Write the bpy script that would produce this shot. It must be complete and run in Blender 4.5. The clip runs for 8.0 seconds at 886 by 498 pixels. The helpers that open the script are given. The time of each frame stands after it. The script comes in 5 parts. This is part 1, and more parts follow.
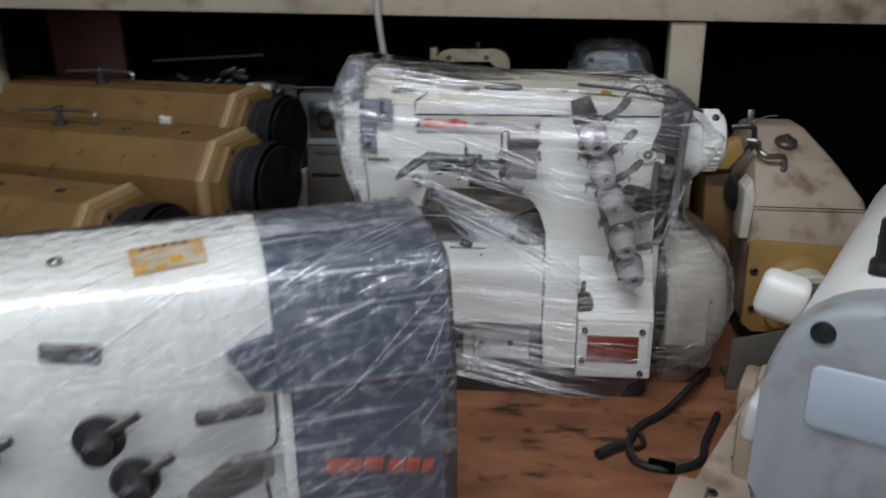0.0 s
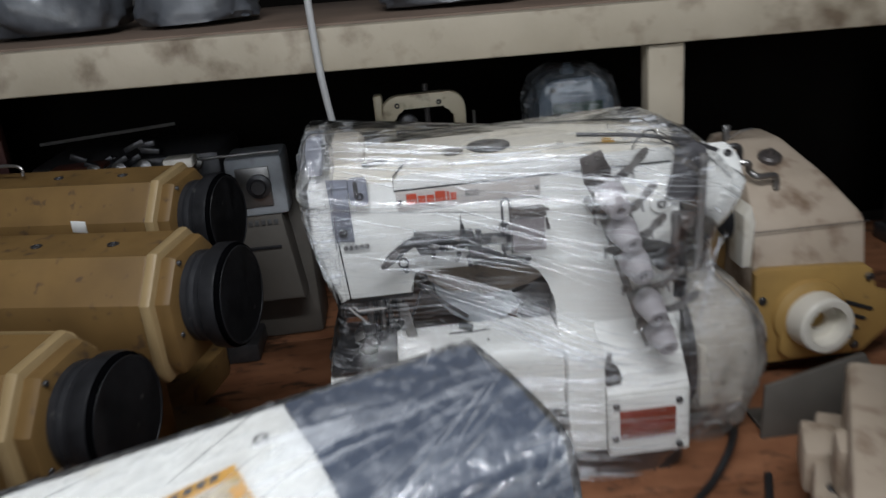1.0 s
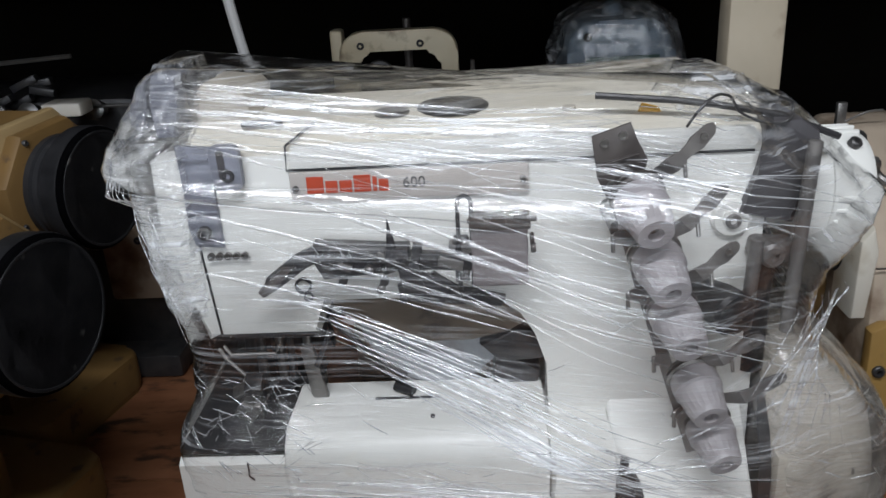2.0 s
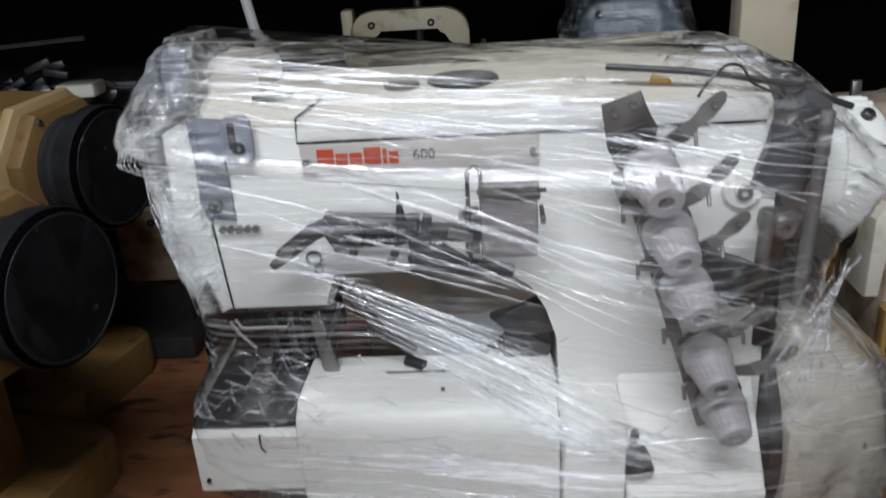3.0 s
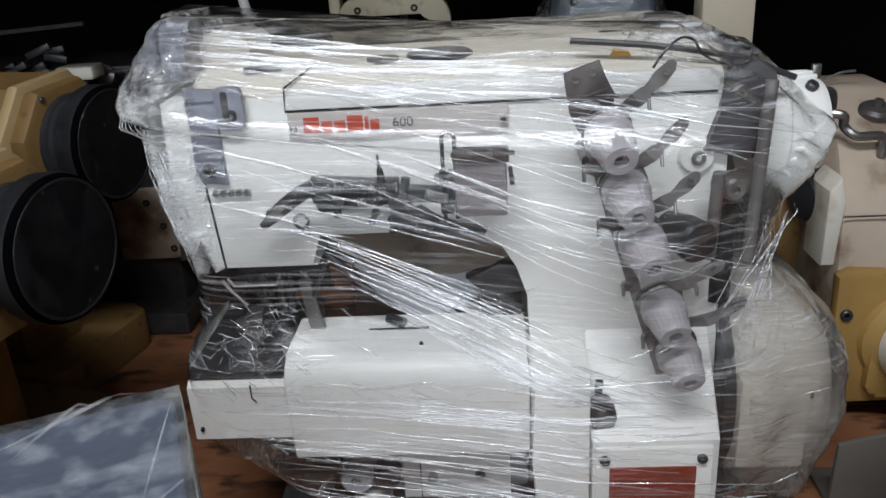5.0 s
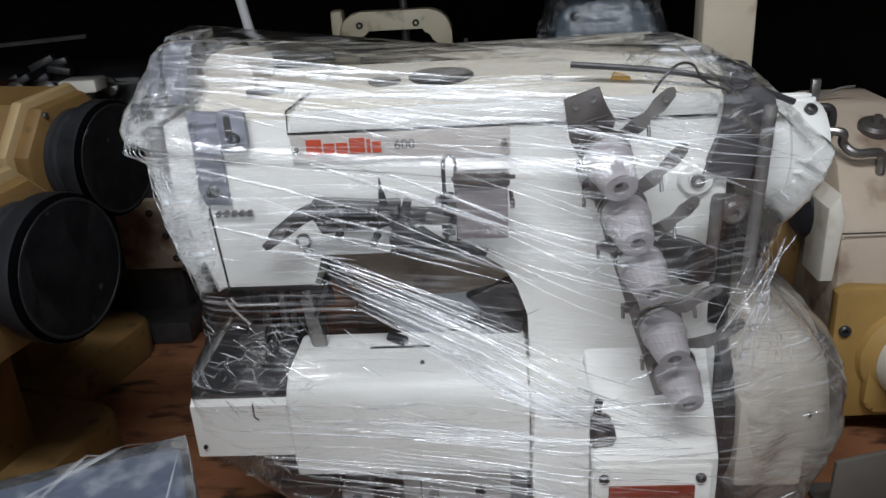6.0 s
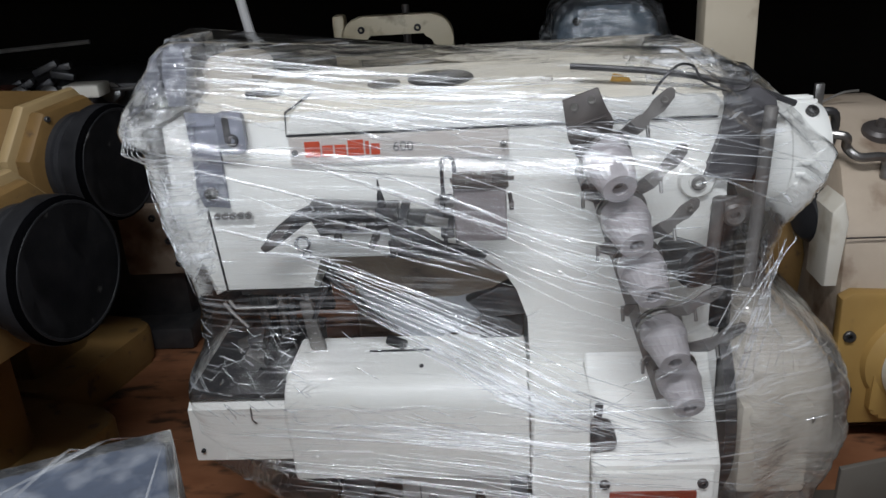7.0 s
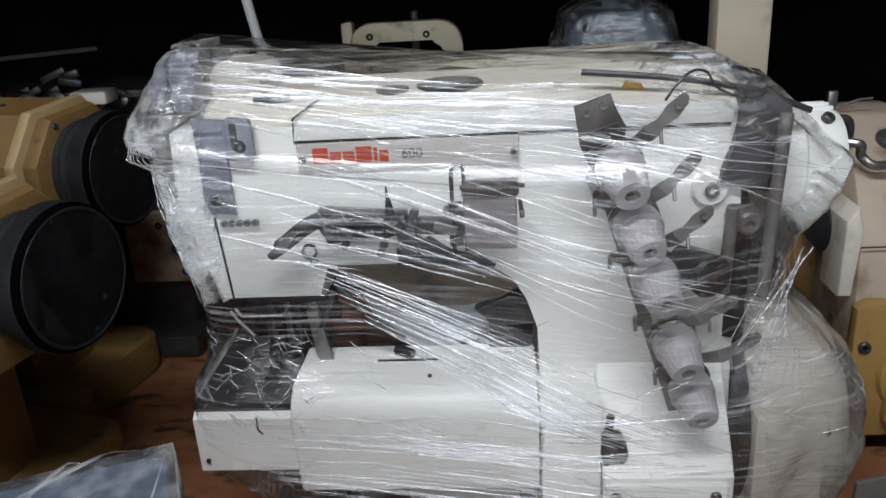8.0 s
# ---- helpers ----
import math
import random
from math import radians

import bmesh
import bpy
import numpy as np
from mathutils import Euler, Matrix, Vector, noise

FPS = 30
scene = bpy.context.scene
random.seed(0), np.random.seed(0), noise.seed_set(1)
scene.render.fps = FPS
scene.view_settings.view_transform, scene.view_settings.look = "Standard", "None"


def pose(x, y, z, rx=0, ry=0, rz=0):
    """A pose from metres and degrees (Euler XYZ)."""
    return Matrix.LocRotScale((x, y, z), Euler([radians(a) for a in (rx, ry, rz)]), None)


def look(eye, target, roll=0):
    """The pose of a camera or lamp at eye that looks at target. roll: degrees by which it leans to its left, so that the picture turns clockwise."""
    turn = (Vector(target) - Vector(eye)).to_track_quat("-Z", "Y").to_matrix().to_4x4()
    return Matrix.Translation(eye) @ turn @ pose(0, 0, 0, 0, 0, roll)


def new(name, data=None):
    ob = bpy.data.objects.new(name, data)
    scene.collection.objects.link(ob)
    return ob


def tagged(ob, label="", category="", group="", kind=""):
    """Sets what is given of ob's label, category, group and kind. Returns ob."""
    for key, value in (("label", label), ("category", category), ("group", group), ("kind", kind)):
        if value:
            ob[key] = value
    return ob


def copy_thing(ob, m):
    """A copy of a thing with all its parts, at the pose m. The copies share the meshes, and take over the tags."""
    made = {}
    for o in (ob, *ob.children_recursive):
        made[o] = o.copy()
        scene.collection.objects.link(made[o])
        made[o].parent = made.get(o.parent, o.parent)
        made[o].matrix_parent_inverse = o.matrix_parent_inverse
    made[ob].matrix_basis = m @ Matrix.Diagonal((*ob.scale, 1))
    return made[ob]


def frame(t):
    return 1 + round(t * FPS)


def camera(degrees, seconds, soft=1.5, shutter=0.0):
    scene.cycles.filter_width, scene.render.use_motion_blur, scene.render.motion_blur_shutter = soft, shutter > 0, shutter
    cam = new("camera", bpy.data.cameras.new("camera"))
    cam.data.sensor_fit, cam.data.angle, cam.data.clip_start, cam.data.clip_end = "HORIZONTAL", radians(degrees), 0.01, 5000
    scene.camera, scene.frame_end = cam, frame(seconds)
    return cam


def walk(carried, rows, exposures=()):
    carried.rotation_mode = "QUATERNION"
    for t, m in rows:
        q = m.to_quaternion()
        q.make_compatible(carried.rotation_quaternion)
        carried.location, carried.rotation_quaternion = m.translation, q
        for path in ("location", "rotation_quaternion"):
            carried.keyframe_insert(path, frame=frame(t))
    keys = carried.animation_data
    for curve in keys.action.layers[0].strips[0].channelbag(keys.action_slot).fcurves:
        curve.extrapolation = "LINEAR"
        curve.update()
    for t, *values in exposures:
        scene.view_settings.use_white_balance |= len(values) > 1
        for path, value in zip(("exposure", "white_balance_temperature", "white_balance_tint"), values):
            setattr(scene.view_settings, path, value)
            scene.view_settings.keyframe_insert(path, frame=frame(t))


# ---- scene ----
cam = camera(57.6, 8.0, shutter=0.5)

PATH = [
    (0, (0.029, -0.89, 0.503), (-0.179, 0.982, -0.169), -0.6),
    (0.3, (0.01, -0.838, 0.519), (-0.083, 1.046, -0.145), -2.1),
    (0.6, (-0.049, -0.819, 0.544), (0.002, 1.062, -0.133), -3.2),
    (0.9, (-0.098, -0.774, 0.563), (-0.022, 1.098, -0.136), -6.3),
    (1, (-0.0935, -0.7315, 0.5565), (-0.0245, 1.1425, -0.139), -5.75),
    (1.1, (-0.089, -0.689, 0.55), (-0.051, 1.187, -0.142), -5.2),
    (1.5, (-0.003, -0.491, 0.484), (-0.011, 1.369, -0.249), -3.0),
    (1.7, (0.01, -0.437, 0.473), (-0.054, 1.42, -0.268), -3.1),
    (2.8, (0.011, -0.412, 0.463), (-0.113, 1.432, -0.302), -3.7),
    (3, (0.012, -0.427, 0.457), (-0.119, 1.418, -0.306), -3.8),
    (3.5, (0.031, -0.471, 0.425), (-0.094, 1.365, -0.358), -3.6),
    (4, (0.023, -0.477, 0.427), (-0.103, 1.353, -0.371), -3.7),
    (4.5, (0.024, -0.475, 0.439), (-0.088, 1.355, -0.359), -3.6),
    (4.7, (0.0241, -0.4746, 0.4422), (-0.0885, 1.3573, -0.3164), -3.59),
    (5.8, (0.0249, -0.4724, 0.4598), (-0.0915, 1.3697, -0.2936), -3.51),
    (6, (0.025, -0.472, 0.463), (-0.092, 1.372, -0.302), -3.5),
    (6.5, (0.028, -0.47, 0.459), (-0.092, 1.381, -0.29), -3.5),
    (7, (0.03, -0.471, 0.457), (-0.103, 1.382, -0.285), -3.6),
    (7.5, (0.029, -0.468, 0.458), (-0.11, 1.388, -0.273), -3.6),
    (8, (0.028, -0.464, 0.454), (-0.121, 1.395, -0.267), -3.6),
]
walk(cam, [(t, look(eye, target, roll)) for t, eye, target, roll in PATH],
     ((0.0, -0.3), (0.6, -0.25), (1.1, 0.0), (1.5, 0.13), (8.0, 0.15)))

# ---------- light ----------
world = bpy.data.worlds.new("world")
scene.world = world
world.use_nodes = True
wn = world.node_tree
sky = wn.nodes.new("ShaderNodeTexSky")
sky.sky_type, sky.sun_disc, sky.sun_elevation, sky.sun_rotation = "NISHITA", False, radians(40), radians(200)
wn.nodes["Background"].inputs[1].default_value = 0.1
wn.links.new(sky.outputs[0], wn.nodes["Background"].inputs[0])


def area(name, at, to, sx, sy, watts, colour):
    lamp = bpy.data.lights.new(name, "AREA")
    lamp.shape, lamp.size, lamp.size_y, lamp.energy, lamp.color = "RECTANGLE", sx, sy, watts, colour
    ob = new(name, lamp)
    ob.matrix_basis = look(at, to)
    return ob


# two unseen lamps: daylight from an assumed front opening, and an added overhead key light
area("assumed_front_daylight", (-0.3, -2.90, 1.15), (-0.3, 0.0, 0.45), 2.6, 1.5, 30, (0.86, 0.92, 1.0))
area("added_key_light", (-0.05, -0.72, 1.35), (0.0, 0.0, 0.25), 0.9, 0.1, 13.5, (0.9, 0.94, 1.0))


# ---------- materials ----------
def material(name, colour, rough=0.5, metal=0.0, second=None, scale=30.0, amount=0.5, bump=0.0, bump_scale=250.0, stain=None,
             stain_scale=9.0, stain_edge=(0.58, 0.72), stretch=(1, 1, 1), coat=0.0, random_tone=0.0):
    m = bpy.data.materials.new(name)
    m.use_nodes = True
    n, l = m.node_tree.nodes, m.node_tree.links
    p = n["Principled BSDF"]
    p.inputs["Roughness"].default_value, p.inputs["Metallic"].default_value = rough, metal
    p.inputs["Coat Weight"].default_value = coat
    co = n.new("ShaderNodeTexCoord")
    mp = n.new("ShaderNodeMapping")
    mp.inputs["Scale"].default_value = stretch
    l.new(co.outputs["Object"], mp.inputs[0])

    def tex(s, d=4.0):
        t = n.new("ShaderNodeTexNoise")
        t.inputs["Scale"].default_value, t.inputs["Detail"].default_value = s, d
        l.new(mp.outputs[0], t.inputs["Vector"])
        return t

    def mix(fac, a, b):
        x = n.new("ShaderNodeMix")
        x.data_type = "RGBA"
        l.new(fac, x.inputs[0])
        for sock, v in ((x.inputs[6], a), (x.inputs[7], b)):
            if isinstance(v, tuple):
                sock.default_value = (*v, 1)
            else:
                l.new(v, sock)
        return x.outputs[2]

    def ramp(src, a, b):
        r = n.new("ShaderNodeMapRange")
        r.inputs[1].default_value, r.inputs[2].default_value = a, b
        l.new(src, r.inputs[0])
        return r.outputs[0]

    second = second or tuple(c * 0.8 for c in colour)
    grain = tex(scale)
    c = mix(ramp(grain.outputs[0], 0.5 - amount / 2, 0.5 + amount / 2), colour, second)
    if stain:
        c = mix(ramp(tex(stain_scale, 8.0).outputs[0], *stain_edge), c, stain)
    if random_tone:
        info = n.new("ShaderNodeObjectInfo")
        hs = n.new("ShaderNodeHueSaturation")
        mr = n.new("ShaderNodeMapRange")
        mr.inputs[3].default_value, mr.inputs[4].default_value = 1 - random_tone, 1 + random_tone
        l.new(info.outputs["Random"], mr.inputs[0])
        l.new(mr.outputs[0], hs.inputs["Value"])
        l.new(c, hs.inputs["Color"])
        c = hs.outputs[0]
    l.new(c, p.inputs["Base Color"])
    rr = n.new("ShaderNodeMapRange")
    rr.inputs[3].default_value, rr.inputs[4].default_value = max(rough - 0.1, 0.02), min(rough + 0.12, 1)
    l.new(tex(scale * 2.3).outputs[0], rr.inputs[0])
    l.new(rr.outputs[0], p.inputs["Roughness"])
    if bump:
        b = n.new("ShaderNodeBump")
        b.inputs["Strength"].default_value, b.inputs["Distance"].default_value = bump, 0.001
        l.new(tex(bump_scale, 3.0).outputs[0], b.inputs["Height"])
        l.new(b.outputs[0], p.inputs["Normal"])
    return m


def film(name, angle, clear=0.018, glint_white=0.75, edge=(0.56, 0.68), tone=(0.9, 0.92, 0.95), mottle=0.0, fine=45.0, shine=(1.5, 0.01), rough=0.13):
    """Stretched clear wrap: mostly see-through, glossy; noise paints white streaks for folds and glints."""
    m = bpy.data.materials.new(name)
    m.use_nodes = True
    n, l = m.node_tree.nodes, m.node_tree.links
    n.remove(n["Principled BSDF"])
    co, mp = n.new("ShaderNodeTexCoord"), n.new("ShaderNodeMapping")
    mp.inputs["Rotation"].default_value = (0, radians(angle), 0)
    mp.inputs["Scale"].default_value = (6, 30, 260)
    l.new(co.outputs["Object"], mp.inputs[0])
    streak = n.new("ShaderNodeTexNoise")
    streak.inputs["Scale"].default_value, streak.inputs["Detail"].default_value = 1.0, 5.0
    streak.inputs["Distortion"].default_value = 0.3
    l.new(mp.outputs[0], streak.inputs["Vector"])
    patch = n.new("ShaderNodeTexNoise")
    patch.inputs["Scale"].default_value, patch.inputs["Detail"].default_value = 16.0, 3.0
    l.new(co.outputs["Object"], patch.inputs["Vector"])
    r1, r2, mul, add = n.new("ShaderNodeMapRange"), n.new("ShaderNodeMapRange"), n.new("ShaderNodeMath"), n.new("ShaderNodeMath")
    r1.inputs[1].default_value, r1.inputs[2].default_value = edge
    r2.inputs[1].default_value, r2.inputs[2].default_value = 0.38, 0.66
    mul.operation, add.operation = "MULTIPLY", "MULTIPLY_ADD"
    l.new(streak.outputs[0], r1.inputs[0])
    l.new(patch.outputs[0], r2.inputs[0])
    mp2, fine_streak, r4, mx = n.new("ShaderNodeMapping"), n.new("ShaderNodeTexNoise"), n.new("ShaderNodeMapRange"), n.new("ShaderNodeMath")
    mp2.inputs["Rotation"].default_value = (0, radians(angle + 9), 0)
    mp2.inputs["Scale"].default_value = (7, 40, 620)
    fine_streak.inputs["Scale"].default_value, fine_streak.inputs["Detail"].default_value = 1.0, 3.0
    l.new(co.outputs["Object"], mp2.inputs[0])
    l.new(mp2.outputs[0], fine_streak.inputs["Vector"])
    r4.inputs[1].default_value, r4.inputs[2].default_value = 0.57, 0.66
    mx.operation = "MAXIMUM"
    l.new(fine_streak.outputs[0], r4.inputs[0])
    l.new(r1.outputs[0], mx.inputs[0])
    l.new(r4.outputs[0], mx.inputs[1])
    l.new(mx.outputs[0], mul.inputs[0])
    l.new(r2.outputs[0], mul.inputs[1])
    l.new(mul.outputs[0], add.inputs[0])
    add.inputs[1].default_value, add.inputs[2].default_value = glint_white, clear
    crumple = n.new("ShaderNodeTexNoise")
    crumple.inputs["Scale"].default_value, crumple.inputs["Detail"].default_value = fine, 4.0
    l.new(co.outputs["Object"], crumple.inputs["Vector"])
    b1, b2 = n.new("ShaderNodeBump"), n.new("ShaderNodeBump")
    b1.inputs["Strength"].default_value, b1.inputs["Distance"].default_value = 0.6, 0.002
    b2.inputs["Strength"].default_value, b2.inputs["Distance"].default_value = 0.5, 0.004
    l.new(streak.outputs[0], b1.inputs["Height"])
    l.new(crumple.outputs[0], b2.inputs["Height"])
    l.new(b1.outputs[0], b2.inputs["Normal"])
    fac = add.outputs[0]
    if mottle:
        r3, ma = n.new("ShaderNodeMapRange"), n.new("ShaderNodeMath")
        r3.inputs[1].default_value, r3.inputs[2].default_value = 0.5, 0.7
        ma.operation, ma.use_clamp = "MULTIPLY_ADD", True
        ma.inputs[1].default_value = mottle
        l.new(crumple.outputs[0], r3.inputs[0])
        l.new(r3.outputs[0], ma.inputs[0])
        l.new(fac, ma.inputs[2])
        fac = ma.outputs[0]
    tr, gl, di = n.new("ShaderNodeBsdfTransparent"), n.new("ShaderNodeBsdfGlossy"), n.new("ShaderNodeBsdfPrincipled")
    tr.inputs[0].default_value = (0.97, 0.97, 0.975, 1)
    gl.inputs["Roughness"].default_value = rough
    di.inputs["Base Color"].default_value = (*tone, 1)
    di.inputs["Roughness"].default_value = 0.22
    fr = n.new("ShaderNodeFresnel")
    fr.inputs[0].default_value = 1.5
    m1, m2 = n.new("ShaderNodeMixShader"), n.new("ShaderNodeMixShader")
    for s in (gl, di, fr):
        l.new(b2.outputs[0], s.inputs["Normal"])
    layers = n.new("ShaderNodeMath")
    layers.operation, layers.use_clamp = "MULTIPLY_ADD", True
    layers.inputs[1].default_value, layers.inputs[2].default_value = shine
    l.new(fr.outputs[0], layers.inputs[0])
    l.new(layers.outputs[0], m1.inputs[0])
    l.new(tr.outputs[0], m1.inputs[1])
    l.new(gl.outputs[0], m1.inputs[2])
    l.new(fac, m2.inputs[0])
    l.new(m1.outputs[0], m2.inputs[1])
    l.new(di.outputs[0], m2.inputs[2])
    l.new(m2.outputs[0], n["Material Output"].inputs[0])
    return m


WHITE = material("white_enamel", (0.79, 0.79, 0.76), 0.42, second=(0.72, 0.71, 0.67), scale=14, bump=0.06, bump_scale=700, stain=(0.62, 0.57, 0.46), stain_scale=22, stain_edge=(0.66, 0.85), coat=0.04)
CREAM = material("cream_enamel", (0.75, 0.71, 0.63), 0.4, second=(0.68, 0.64, 0.55), scale=16, bump=0.1, bump_scale=500, stain=(0.4, 0.33, 0.22), stain_scale=18, stain_edge=(0.62, 0.8))
BEIGE = material("beige_enamel", (0.2, 0.118, 0.042), 0.45, second=(0.14, 0.082, 0.03), scale=18, bump=0.12, bump_scale=500, stain=(0.09, 0.055, 0.03), stain_scale=55, stain_edge=(0.61, 0.7))
PALE_BEIGE = material("pale_beige_enamel", (0.36, 0.255, 0.125), 0.45, second=(0.3, 0.21, 0.1), scale=20, bump=0.1, bump_scale=450, stain=(0.2, 0.14, 0.08), stain_scale=35, stain_edge=(0.66, 0.8))
DUSTY = material("dusty_cream_paint", (0.47, 0.385, 0.3), 0.6, second=(0.4, 0.32, 0.24), scale=22, bump=0.3, bump_scale=300, stain=(0.17, 0.105, 0.065), stain_scale=22, stain_edge=(0.52, 0.7))
OCHRE = material("ochre_enamel", (0.42, 0.26, 0.08), 0.48, second=(0.35, 0.21, 0.065), scale=25, bump=0.1, bump_scale=400, stain=(0.2, 0.13, 0.06), stain_scale=40, stain_edge=(0.64, 0.76))
NAVY = material("slate_blue_plastic", (0.048, 0.066, 0.105), 0.3, second=(0.038, 0.052, 0.085), scale=20, bump=0.05, bump_scale=400)
BLACK = material("black_plastic", (0.018, 0.018, 0.02), 0.38, second=(0.03, 0.03, 0.032), scale=40, bump=0.1, bump_scale=600, stain=(0.09, 0.085, 0.08), stain_scale=60, stain_edge=(0.62, 0.8))
RUBBER = material("worn_black_rubber", (0.0012, 0.0012, 0.0014), 0.7, second=(0.0025, 0.0025, 0.003), scale=60, bump=0.25, bump_scale=300)
RIM_GREY = material("worn_grey_rim", (0.022, 0.022, 0.024), 0.4, second=(0.01, 0.01, 0.011), scale=50, bump=0.1, bump_scale=400, stain=(0.12, 0.115, 0.11), stain_scale=40, stain_edge=(0.66, 0.74))
STEEL = material("worn_steel", (0.30, 0.29, 0.28), 0.33, 0.8, second=(0.2, 0.19, 0.18), scale=70, bump=0.08, bump_scale=500)
DARK_STEEL = material("dark_oiled_steel", (0.035, 0.035, 0.04), 0.34, 0.35, second=(0.07, 0.067, 0.065), scale=60, bump=0.12, bump_scale=400)
BRACKET = material("brown_grey_bracket", (0.095, 0.082, 0.076), 0.4, 0.3, second=(0.06, 0.052, 0.05), scale=50, bump=0.06)
KNOB = material("grey_knob_plastic", (0.37, 0.345, 0.355), 0.4, second=(0.32, 0.3, 0.31), scale=50, bump=0.06, bump_scale=500)
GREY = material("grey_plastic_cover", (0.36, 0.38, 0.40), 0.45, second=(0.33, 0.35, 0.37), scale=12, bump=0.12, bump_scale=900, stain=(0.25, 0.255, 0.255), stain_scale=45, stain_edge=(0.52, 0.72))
PALE_BLUE = material("pale_blue_label", (0.50, 0.56, 0.64), 0.4, second=(0.44, 0.5, 0.58), scale=25, bump=0.1)
ACRYL = material("smoky_acrylic", (0.22, 0.195, 0.195), 0.25, second=(0.19, 0.17, 0.17), scale=15)
PLATE = material("silver_name_plate", (0.50, 0.46, 0.43), 0.4, 0.05, second=(0.56, 0.52, 0.49), scale=20, stretch=(1, 1, 6))
ORANGE = material("orange_red_print", (0.52, 0.06, 0.018), 0.5, second=(0.44, 0.05, 0.015), scale=50)
RED_WINDOW = material("red_brown_label", (0.24, 0.02, 0.012), 0.25, second=(0.15, 0.045, 0.02), scale=30, stretch=(1, 1, 5), coat=0.4)
YELLOW = material("yellow_sticker", (0.66, 0.36, 0.04), 0.5, second=(0.6, 0.34, 0.06), scale=30)
# cream lowered to carry the shade and film haze over the belt cover
DIMMED_CREAM = material("dimmed_cream_cover", (0.48, 0.44, 0.38), 0.45, second=(0.42, 0.385, 0.33), scale=14, bump=0.08, bump_scale=500, stain=(0.36, 0.32, 0.26), stain_scale=20, stain_edge=(0.6, 0.8))
PAN = material("dusty_grey_sheet", (0.12, 0.108, 0.092), 0.7, second=(0.085, 0.076, 0.065), scale=18, bump=0.15, bump_scale=300, stain=(0.09, 0.075, 0.06), stain_scale=16)
IVORY = material("ivory_enamel", (0.58, 0.50, 0.35), 0.45, second=(0.5, 0.42, 0.28), scale=20, bump=0.1, bump_scale=400, stain=(0.2, 0.15, 0.09), stain_scale=40, stain_edge=(0.6, 0.75))
SILVER_PRINT = material("rubbed_sticker", (0.56, 0.50, 0.40), 0.45, second=(0.5, 0.4, 0.22), scale=90, amount=0.3)
PRINT = material("grey_print", (0.09, 0.09, 0.09), 0.5)
PLY = material("stained_plywood", (0.28, 0.122, 0.06), 0.6, second=(0.19, 0.076, 0.035), scale=14, amount=0.3, bump=0.3, bump_scale=140, stain=(0.05, 0.025, 0.015), stain_scale=24, stain_edge=(0.55, 0.68), stretch=(1, 2.2, 1), random_tone=0.1)
BEAM = material("old_cream_paint", (0.37, 0.32, 0.245), 0.65, second=(0.29, 0.25, 0.185), scale=12, bump=0.3, bump_scale=120, stain=(0.13, 0.095, 0.062), stain_scale=20, stain_edge=(0.53, 0.72))
BOARD = material("dusty_shelf_board", (0.16, 0.11, 0.08), 0.75, second=(0.1, 0.07, 0.05), scale=10, bump=0.4, bump_scale=120)
WALLM = material("low_bounce_room", (0.12, 0.115, 0.11), 0.9, second=(0.09, 0.087, 0.083), scale=5, bump=0.2, bump_scale=80)
UNLIT = material("unlit_back_board", (0.008, 0.007, 0.006), 0.9, second=(0.005, 0.0045, 0.004), scale=8, bump=0.3, bump_scale=90)
REDDISH = material("dark_red_board", (0.10, 0.03, 0.022), 0.7, second=(0.07, 0.02, 0.015), scale=12)
BLUE_STEEL = material("blue_grey_steel", (0.25, 0.26, 0.31), 0.4, 0.2, second=(0.19, 0.2, 0.24), scale=50, bump=0.08, bump_scale=400)
STAMPED = material("stamped_grey_steel", (0.19, 0.18, 0.172), 0.36, 0.2, second=(0.12, 0.112, 0.108), scale=60, bump=0.08, bump_scale=400)
GUARD = material("smoky_grey_guard", (0.095, 0.09, 0.095), 0.35, second=(0.07, 0.067, 0.072), scale=30, bump=0.06, bump_scale=500)
TAN = material("oily_brown_casting", (0.17, 0.135, 0.1), 0.4, second=(0.1, 0.075, 0.055), scale=25, bump=0.1, stain=(0.04, 0.03, 0.025), stain_scale=40)
WIRE = material("black_cable", (0.014, 0.014, 0.015), 0.5)
PIPE = material("grey_white_cord", (0.42, 0.42, 0.42), 0.5)
BLUEGREY = material("blue_grey_enamel", (0.17, 0.22, 0.27), 0.4, second=(0.12, 0.16, 0.2), scale=14, stain=(0.08, 0.1, 0.11), stain_scale=25)
GREEN = material("dark_green_print", (0.015, 0.06, 0.04), 0.5)
RUST = material("rusty_red_metal", (0.20, 0.05, 0.03), 0.6, second=(0.12, 0.05, 0.035), scale=40, bump=0.2)
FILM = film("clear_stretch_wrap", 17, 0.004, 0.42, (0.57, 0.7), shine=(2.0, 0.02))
for worn, gloss in ((RUBBER, 0.0), (RIM_GREY, 0.15), (BLACK, 0.2), (UNLIT, 0.0), (BEIGE, 0.3), (PLY, 0.3)):
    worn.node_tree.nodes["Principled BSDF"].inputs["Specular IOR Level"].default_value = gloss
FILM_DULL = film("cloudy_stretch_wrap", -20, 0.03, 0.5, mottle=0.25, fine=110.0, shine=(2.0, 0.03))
# FILM_FG's white veil and mottle stand in for sky reflected on the film
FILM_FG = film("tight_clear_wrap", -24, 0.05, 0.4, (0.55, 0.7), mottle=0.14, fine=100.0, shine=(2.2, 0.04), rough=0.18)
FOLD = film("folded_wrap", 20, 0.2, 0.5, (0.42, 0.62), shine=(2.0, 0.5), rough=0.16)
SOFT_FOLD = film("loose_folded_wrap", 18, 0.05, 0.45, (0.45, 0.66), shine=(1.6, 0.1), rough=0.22)


